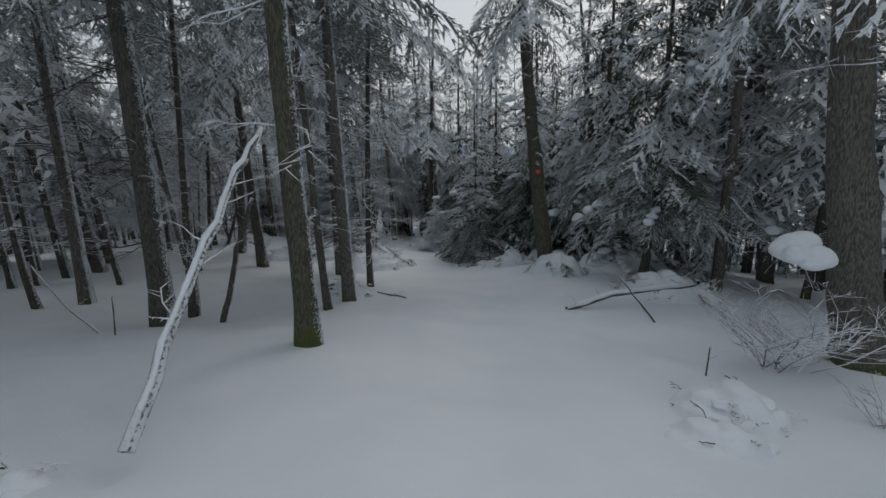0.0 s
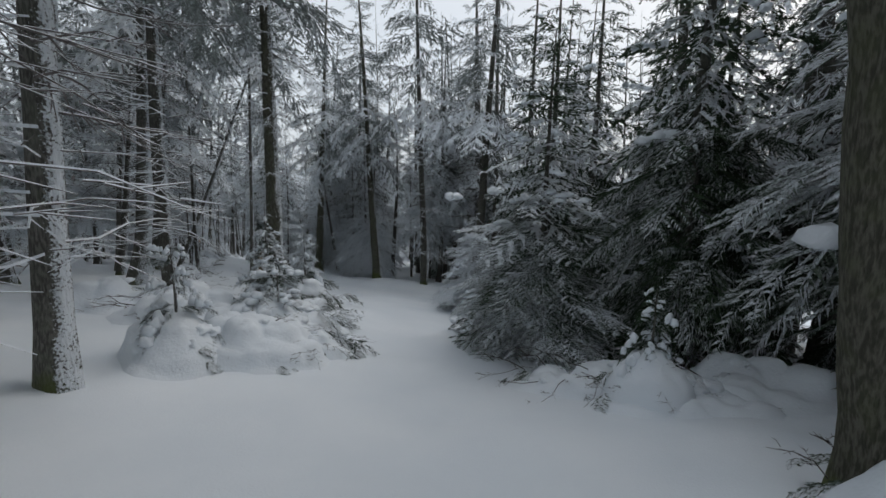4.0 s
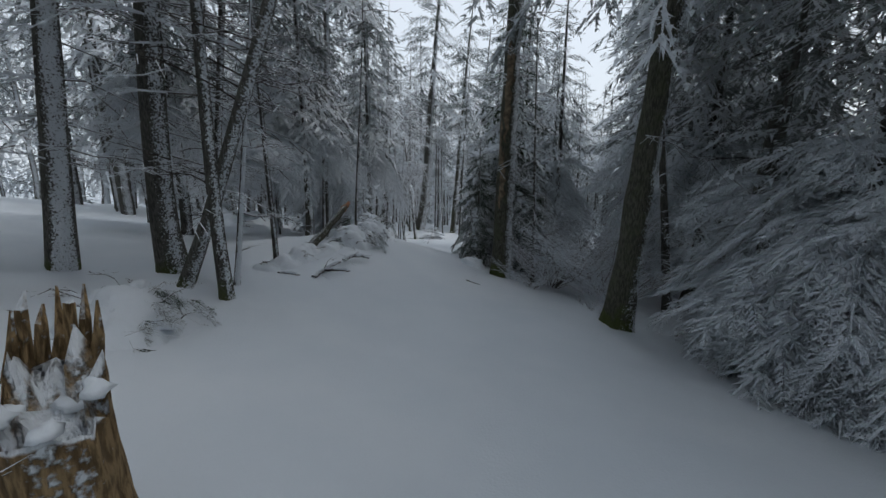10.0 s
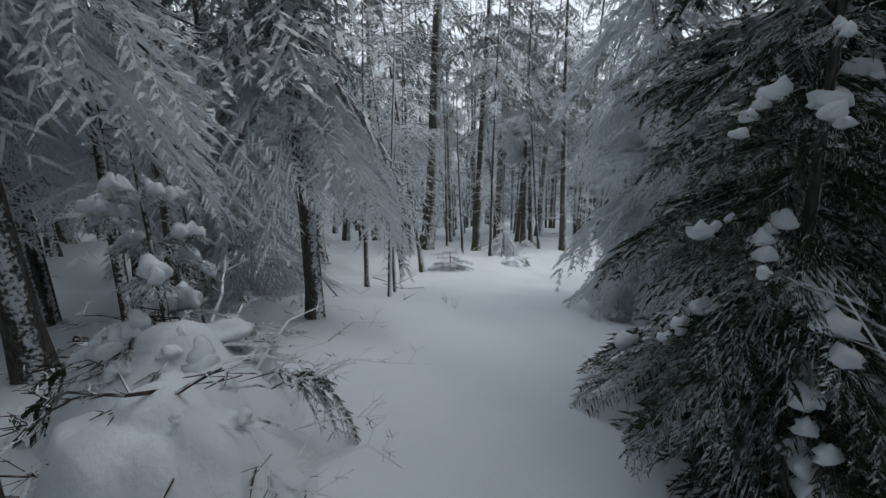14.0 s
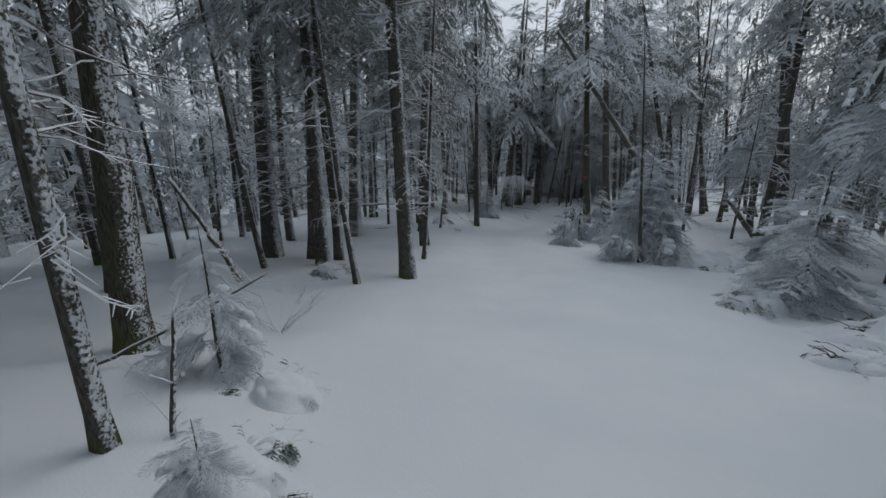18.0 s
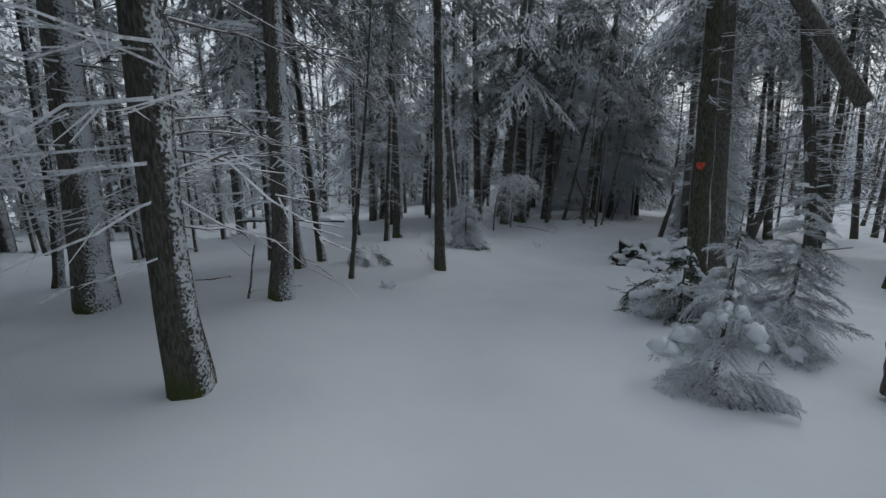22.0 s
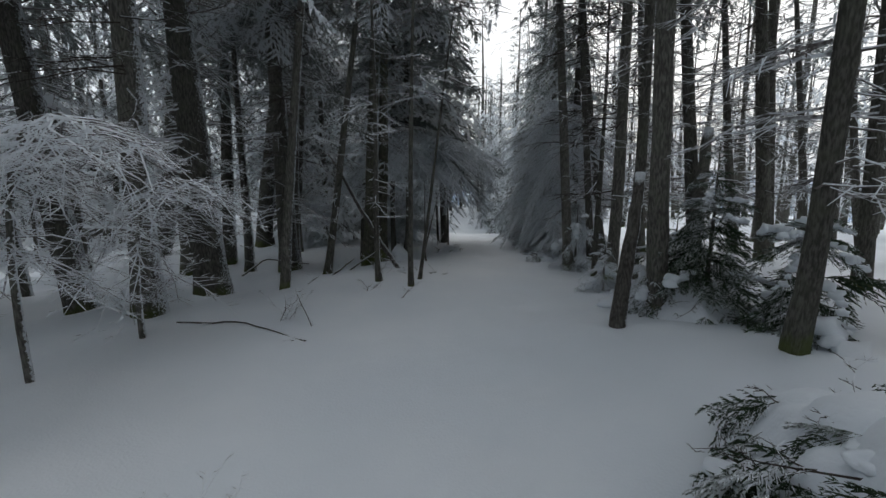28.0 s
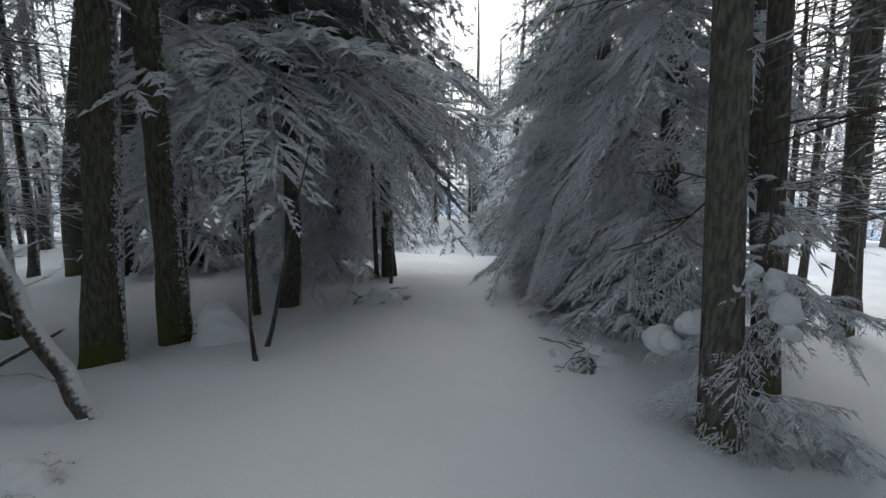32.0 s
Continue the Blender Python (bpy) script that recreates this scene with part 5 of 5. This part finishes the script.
brush(-15.08, 41.67, 1.0, 0.5, 0.4, "snow bank with rotten stubs and seedlings", 0, 14, 6, 0.5, 4, True)
brush(-14.94, 38.45, 0.5, 0.4, 0.35, "snow-laden seedling beside the trail", 0, 8, 12, 0.5, 4)
stick( [(-16.79, 46.21, -5.25), (-18.11, 46.24, -3.36), (-19.36, 46.30, -1.50)], 0.09, "bent leaning tree arching across the wood", "leaning_tree", M_BARK_GREY, 8, 9)
shrub(-31.34, 49.95, 0.35, "low bare twigs on the snow", 7, 0.9)
shrub(-30.71, 49.04, 0.3, "low bare twigs lying on the snow", 7, 1.2)

# beyond the clearing
stick([(-17.09, 43.75, -7.49), (-17.09, 43.87, -7.12), (-17.03, 44.02, -6.69)], 0.07, "snapped stem bent over, capped with snow", "broken_tree", M_BARK_GREY, 2, 10, 0.0, "tree")
stick( [(-16.99, 44.24, -6.73), (-16.70, 44.15, -7.08), (-16.43, 44.02, -7.53)], 0.05, "snapped-over top of a broken stem leaning to the snow", "snapped_pole", M_BARK_GREY, 4, 10, 0.03, "tree")
stick([(-23.26, 43.33, -7.66), (-23.34, 43.63, -6.90)], 0.018, "dead upright stick beside a trunk", twigs=3)
stick([(-25.29, 43.55, -7.80), (-25.00, 43.88, -7.77), (-24.64, 44.24, -7.75)], 0.022, "thin fallen trunk lying across the snow", twigs=7)
stick([on_ground(-23.39, 44.11, 0.01), on_ground(-23.24, 44.29, 0.01)], 0.008, "small twig on the snow", twigs=2)
stick( [(-28.45, 47.66, -7.81), (-27.56, 48.02, -7.74), (-25.48, 48.28, -7.67)], 0.05, "fallen log under snow among trunks", "fallen_log", M_BARK, 2, 8, 0.05)
brush(-37.69, 55.40, 0.6, 0.5, 0.7, "snow mound over a dark boulder-like root plate", 0, 6, 2, 0.4, 3, True, "dark_lump")
shrub(-22.43, 47.06, 0.5, "thin twigs at the foot of a trunk", 8, 0.7)
shrub(-23.35, 46.41, 0.45, "rimed seedling twigs in snow", 10, 0.9)
brush(-22.28, 45.00, 0.13, 0.1, 0.09, "small dark tuft poking from the snow", 0, 6, 2, 0.15, 1, True)
brush(-18.36, 45.58, 0.7, 0.5, 0.55, "collapsed spruce boughs under thick snow", 0, 10, 26, 0.5, 9)
brush(-17.87, 46.04, 0.6, 0.5, 0.5, "dark spruce boughs showing under snow", 0, 8, 26, 0.5, 5)
brush(-18.32, 50.95, 0.75, 0.5, 0.5, "mound of snow over spruce boughs", 0, 8, 22, 0.45, 8)
brush(-23.48, 46.19, 0.35, 0.3, 0.35, "drooping rimed seedling by the trail", 0, 8, 8, 0.4, 2)
stick([on_ground(-22.96, 48.06, 0.01), on_ground(-22.78, 48.31, 0.01)], 0.008, "thin twig lying on the snow", twigs=2)
stick([(-24.01, 49.01, -8.18), (-23.53, 49.02, -8.18), (-23.09, 48.94, -8.22)], 0.008, "long thin arching twig", twigs=5)
shrub(-22.55, 48.33, 0.3, "low dead twigs in the snow", 6, 0.9)
shrub(-23.08, 48.28, 0.2, "low dead shoots in the snow", 4, 0.5)
shrub(-24.75, 50.79, 0.4, "bare upright twigs in the snow", 5, 0.5)
shrub(-21.22, 51.34, 0.35, "thin twigs standing in the snow", 6, 0.6)
def dark_lump(x, y, size, label):
    """A dark lump with root-like stems, half under snow."""
    rng = np.random.default_rng(19)
    z = ground(x, y)
    root = thing("dark_lump", x, y, z, label, "roots")
    v, t = lump(rng, size, 0.9, 0.55, 4)
    v = v * (1 + 0.10 * rng.random((len(v), 1)))
    part("earth", tri_mesh("earth", v, t, M_DARK_LUMP, True), root, "", Matrix.Translation((0, 0, 0.35 * size)))
    heap = Heap()
    for k in range(22):
        a = rng.uniform(0, 6.283)
        way = np.array([math.cos(a), math.sin(a), rng.uniform(-0.4, 0.9)])
        way /= np.linalg.norm(way)
        bough(rng, heap, way * size * 0.7 + (0, 0, 0.35 * size), way, size * rng.uniform(0.4, 1.0), 0.018, 0.6, 4)
    tagged(part("rootwork", heap.mesh("roots", M_TWIG_DARK), root), kind="stuff")
    for k in range(5):
        a = k * 1.3
        part("snow_cap", pillow_mesh(70 + k, size * 0.34), root, "", Matrix.Translation((math.cos(a) * size * 0.45, math.sin(a) * size * 0.45, size * (0.95 + 0.1 * (k % 2)))))


M_DARK_LUMP = bark_material("dark_lump_core", (0.018, 0.016, 0.013), (0.055, 0.048, 0.040), (0.05, 0.05, 0.035), -0.35)
# stands in for dark rimed foliage; its roots and earth are made up
dark_lump(-18.85, 50.00, 0.32, "dark rimed foliage capped with snow, built as a rooty lump")
dark_lump(-18.42, 48.72, 0.09, "small dark rotten stub capped with snow")
brush(-18.45, 50.55, 0.7, 0.55, 0.55, "snow-heaped spruce boughs with dark hollows", 0, 10, 44, 0.5, 8)
brush(-17.74, 50.49, 1.1, 0.8, 0.62, "broad mound of snow over fallen boughs", 0, 10, 12, 0.45, 9)
brush(-18.32, 49.07, 0.7, 0.5, 0.35, "low mound of snow with dark gaps", 0, 8, 14, 0.35, 5, True)
brush(-15.82, 51.90, 0.4, 0.3, 0.3, "clump of dead twigs on the slope", 0, 18, 4, 0.4, 2)
stick( [(-14.91, 52.90, -8.38), (-13.81, 53.36, -8.28)], 0.03, "dead branch leaning on a trunk", twigs=2)
stick( [(-16.33, 52.04, -7.42), (-15.59, 52.14, -7.09), (-15.09, 52.30, -6.43)], 0.022, "drooping dead bough beside the trail", twigs=6)


def drooping(x, y, h, reach, label, count=60, side=0.0, seed=3, material=None, thick=0.009):
    """A bowed young tree hung with rimed twigs."""
    rng = np.random.default_rng(seed)
    heap = Heap()
    c, s = math.cos(side), math.sin(side)
    f = np.linspace(0, 1, 9)
    line = np.stack([c * reach * f ** 2, s * reach * f ** 2, h * np.sin(f * 1.9) / math.sin(1.57)], -1)
    for _ in range(count):
        k = rng.uniform(0.25, 1)
        p = np.array([np.interp(k, f, line[:, i]) for i in range(3)])
        a = rng.uniform(0, 6.283)
        way = np.array([math.cos(a) + 0.5 * c, math.sin(a) + 0.5 * s, rng.uniform(-0.5, 0.2)])
        way /= np.linalg.norm(way)
        bough(rng, heap, p, way, rng.uniform(0.4, 1.0) * (1.1 - 0.4 * k), thick, 0.45, 8, fine=True)
    root = thing("bowed_sapling", x, y, ground(x, y), label, "tree")
    v, t = tube(line, 0.028 * (1.1 - f * 0.8), 7)
    part("stem", tri_mesh("stem", v, t, M_BARK_GREY, True), root)
    tagged(part("twigwork", heap.mesh("twigs", material or M_TWIG), root), kind="stuff")


drooping(-16.72, 27.60, 2.6, 0.45, "young tree hung with thick white rime", 90, 0.9, 35, None, 0.011)
drooping(-23.03, 52.92, 1.9, 1.2, "young tree bowed over and hung with white rimed twigs", 90, -0.5, 31)
drooping(-22.68, 53.76, 1.5, 0.8, "bowed sapling hung with rimed twigs above the trail's edge", 60, -0.3, 32)
drooping(-22.88, 49.41, 1.0, 0.5, "drooping rimed spruce sapling", 50, -0.8, 33, M_NEEDLE_RIME)
brush(-22.42, 48.94, 0.4, 0.35, 0.25, "drooping spruce sapling grey with rime", 0, 16, 26, 0.55, 0)
shrub(-23.31, 54.89, 1.2, "rimed thicket of drooping twigs", 20, 1.0, 0.010)
shrub(-27.33, 59.56, 1.4, "rimed thicket of dead branches", 18, 0.9, 0.010)
stick( [(-23.32, 54.23, -7.63), (-22.82, 54.25, -7.66)], 0.06, "sawn-off log end among rimed twigs", "log_stub", M_BARK_GREY, 0, 12)
stick([on_ground(-22.63, 54.33, 0.01), on_ground(-21.93, 54.25, 0.01), on_ground(-21.13, 53.50, 0.01)], 0.018, "dark fallen branch on the snow", twigs=4)
shrub(-21.47, 54.22, 0.5, "small bare bush in the snow", 9, 0.6)
stick([(-21.13, 53.91, -8.65), (-21.33, 54.20, -8.34)], 0.014, "broken stick leaning in the snow")
stick([(-21.06, 56.82, -8.81), (-20.36, 57.06, -8.40)], 0.02, "thin stem leaning between poles")
brush(-17.10, 53.51, 0.5, 0.4, 0.4, "rimed seedlings round a bent trunk", 0, 8, 18, 0.5, 3)
stick( [(-18.20, 53.18, -8.85), (-18.02, 53.32, -7.85), (-17.89, 53.44, -7.10)], 0.085, "pale rimed trunk stub beside a bent trunk", "broken_tree", M_BARK_RIME, 0, 14, 0.0, "tree")
stick( [(-15.39, 55.87, -8.76), (-15.20, 56.00, -7.92), (-14.95, 56.23, -6.43)], 0.14, "broken-off trunk with a flat snapped top", "broken_tree", M_BARK_GREY, 0, 16, 0.0, "tree")
conifer("F", -17.10, 53.93, 1.15, 0.85)
stick([(-21.29, 56.19, -8.75), (-20.88, 56.41, -8.48)], 0.022, "dark branch leaning in the snow", twigs=3)
stick([(-20.17, 54.58, -8.60), (-20.09, 54.65, -8.52)], 0.012, "short forked twig in the snow", twigs=3)
stick([on_ground(-21.49, 55.79, 0.01), on_ground(-21.41, 56.20, 0.01)], 0.010, "thin twig on the snow", twigs=2)
stick([(-23.14, 58.01, -9.08), (-22.78, 58.32, -8.83), (-21.88, 58.05, -8.90)], 0.02, "thin branch arching between trunks", twigs=5)
shrub(-20.45, 56.16, 0.5, "rimed twigs beneath poles", 8, 0.9)
shrub(-20.56, 55.17, 0.3, "low twigs on the snow", 6, 1.0)
stick( [(-20.01, 56.79, -8.98), (-20.35, 56.94, -8.46), (-20.75, 57.12, -7.79), (-21.27, 57.37, -6.80)], 0.048, "leaning birch stem flecked with snow and rime", "leaning_birch", M_BARK_RIME, 10, 10, 0.0, "tree")
stick([on_ground(-19.70, 55.87, 0.01), on_ground(-19.59, 55.90, 0.01)], 0.010, "short dark twig on the snow", twigs=2)
stick([on_ground(-20.07, 55.93, 0.01), on_ground(-20.08, 56.07, 0.01)], 0.010, "forked twig on the snow", twigs=3)
stick([on_ground(-19.51, 55.76, 0.01), on_ground(-19.43, 55.79, 0.01)], 0.006, "thin twig on the snow", twigs=1)
brush(-20.07, 58.26, 0.22, 0.2, 0.35, "snow-capped rotten stub beside mossy trunks", 0, 8, 0, 0.2, 2, True)
brush(-18.81, 59.69, 0.3, 0.25, 0.22, "rimed seedling beside the trail", 0, 8, 8, 0.3, 1)
brush(-17.41, 57.36, 0.3, 0.2, 0.14, "dark fallen bough under a conifer", 0, 8, 2, 0.3, 1, True)
brush(-20.04, 56.28, 0.15, 0.12, 0.08, "small tuft in the snow", 0, 5, 4, 0.15, 0)
shrub(-19.38, 59.29, 0.7, "thin crossed shoots in the snow", 4, 0.5)


# ---- the wood behind: trees that only show between the nearer ones ----
def fill_wood():
    rng = random.Random(11)
    placed = []
    for ob in scene.objects:
        if ob.parent is None and ob.get("category") == "tree":
            placed.append((ob.matrix_basis.translation.x, ob.matrix_basis.translation.y))
    n = 0
    for _ in range(6000):
        if n >= WOOD:
            break
        y = rng.uniform(-6, 92) if rng.random() < 0.72 else rng.uniform(6, 36)
        c = 0.0 if y < 8 else (-19.0 if y > 36 else -19.0 * (y - 8) / 28)
        x = c + rng.choice((-1, 1, 1) if y < 36 else (-1, -1, 1)) * rng.uniform(3.5, 26 if rng.random() < 0.6 else 14)
        if near_trail(x, y) < (4.2 if y < 58 else 3.0) or any((x - a) ** 2 + (y - b) ** 2 < 1.3 for a, b in placed):
            continue
        if x > c and y > 45 and rng.random() < 0.45:
            continue
        placed.append((x, y))
        n += 1
        kind = rng.choice("BBTTTB")
        tree(kind, x, y, rng.uniform(0.08, 0.17) if kind == "B" else rng.uniform(0.04, 0.075), rng.uniform(-0.06, 0.06), rng.uniform(-0.05, 0.05), near_trail(x, y) > 7.0)


fill_wood()


def slope_wood():
    """Bare rimed poles on the slope that falls away beside the last stretch."""
    rng = random.Random(23)
    placed = [(ob.location.x, ob.location.y) for ob in scene.objects if ob.parent is None and ob.get("category") == "tree"]
    n = 0
    for _ in range(900):
        x, y = rng.uniform(-14.5, 1.0), rng.uniform(50.0, 84.0)
        if n >= 60 or near_trail(x, y) < 4.0 or any((x - a) ** 2 + (y - b) ** 2 < 1.4 for a, b in placed):
            continue
        placed.append((x, y))
        n += 1
        tree("T", x, y, rng.uniform(0.06, 0.10), rng.uniform(-0.08, 0.02), rng.uniform(-0.03, 0.03), True)


slope_wood()


def far_wood():
    """The depth of the wood, too far off and too many to count."""
    rng = np.random.default_rng(77)
    stems, twigs, leaves = Heap(), Heap(), Heap()
    kinds = [branch(rng, 5, 2, 2.0, False, d) for d in (0.35, 0.6, 0.8)]
    n = 0
    while n < FAR_TREES:
        y = rng.uniform(-10, 120)
        c = 0.0 if y < 8 else (-19.0 if y > 36 else -19.0 * (y - 8) / 28)
        x = c + rng.choice((-1, 1)) * (rng.uniform(1 if y > 72 else 7, 60) if n % 2 else rng.uniform(1 if y > 72 else 7, 30))
        if near_trail(x, y) < 7.0:
            continue
        if x > c and y > 40 and rng.random() < 0.5:
            continue
        n += 1
        z = ground(x, y) - 0.1
        h = rng.uniform(10, 15)
        lx, ly = rng.normal(0, 0.035, 2)
        f = np.array([0, 0.3, 0.65, 1.0])[:, None]
        line = np.array([x, y, z]) + f * np.array([lx * h, ly * h, h]) + rng.normal(0, 0.05, (4, 3)) * (f > 0)
        r = rng.uniform(0.05, 0.17)
        stems.add(*tube(line, r * np.array([1.15, 0.85, 0.5, 0.08]), 6))
        low = rng.uniform(0.5, 2.0) if near_trail(x, y) > 14 else rng.uniform(2.6, 4.4)
        for k in range(20):
            g = low + (h - low) * (k / 19.3) ** 1.1
            a = rng.uniform(0, 6.283)
            s = 2.6 * (1 - 0.8 * g / h) * rng.uniform(0.7, 1.2)
            m = Matrix.Translation((x + lx * g, y + ly * g, z + g)) @ Matrix.Rotation(a, 4, "Z") @ Matrix.Rotation(rng.uniform(-0.1, 0.6), 4, "Y") @ Matrix.Rotation(rng.uniform(-0.6, 0.6), 4, "X")
            v, t = kinds[int(rng.integers(3))]
            leaves.add((v * s) @ np.array(m.to_3x3()).T + np.array(m.translation), t)
        for k in range(14):
            g = rng.uniform(0.8, 5.0)
            a = rng.uniform(0, 6.283)
            p = np.array([x + lx * g, y + ly * g, z + g])
            way = np.array([math.cos(a), math.sin(a), rng.uniform(-0.35, 0.15)])
            ln = rng.uniform(0.4, 1.3)
            q = p + way * ln * 0.5
            twigs.add(*tube([p, q, p + way * ln - np.array([0, 0, 0.12 * ln])], [0.016, 0.012, 0.004], 3))
            side = np.array([-way[1], way[0], -0.1])
            for sg in (-1, 1):
                twigs.add(*tube([q, q + (way * 0.5 + side * sg * 0.7) * ln * 0.4], [0.011, 0.003], 3))
    root = thing("far_wood", 0, 60, 0, "deep rimed spruce wood behind the nearer trees", "wood")
    root.location = (0, 0, 0)
    tagged(root, kind="stuff")
    for nm, heap, mat in (("stemwork", stems, M_BARK), ("twigwork", twigs, M_TWIG), ("canopy", leaves, M_CANOPY)):
        tagged(part(nm, heap.mesh(nm, mat, nm == "stemwork"), root), kind="stuff")


far_wood()


def hills():
    """Hills across the valley, with the distance haze put into their blue colour."""
    verts, faces = [], []
    n = 90
    for i in range(n + 1):
        a = radians(-70 + 150 * i / n)
        x, y = 2600 * math.sin(a), 2600 * math.cos(a)
        h = -90 + 60 * noise.noise((i * 0.13, 0, 2.0)) + 25 * noise.noise((i * 0.5, 4.0, 0))
        verts += [(x, y, -700), (x * 1.02, y * 1.02, h), (x * 1.3, y * 1.3, h - 5)]
    for i in range(n):
        for k in (0, 1):
            faces.append((3 * i + k, 3 * i + 3 + k, 3 * i + 4 + k, 3 * i + 1 + k))
    tagged(new("backdrop", mesh_of("hills", verts, faces, M_FAR)), "hills beyond the valley with haze painted in as blue", "hills", kind="structure")


hills()
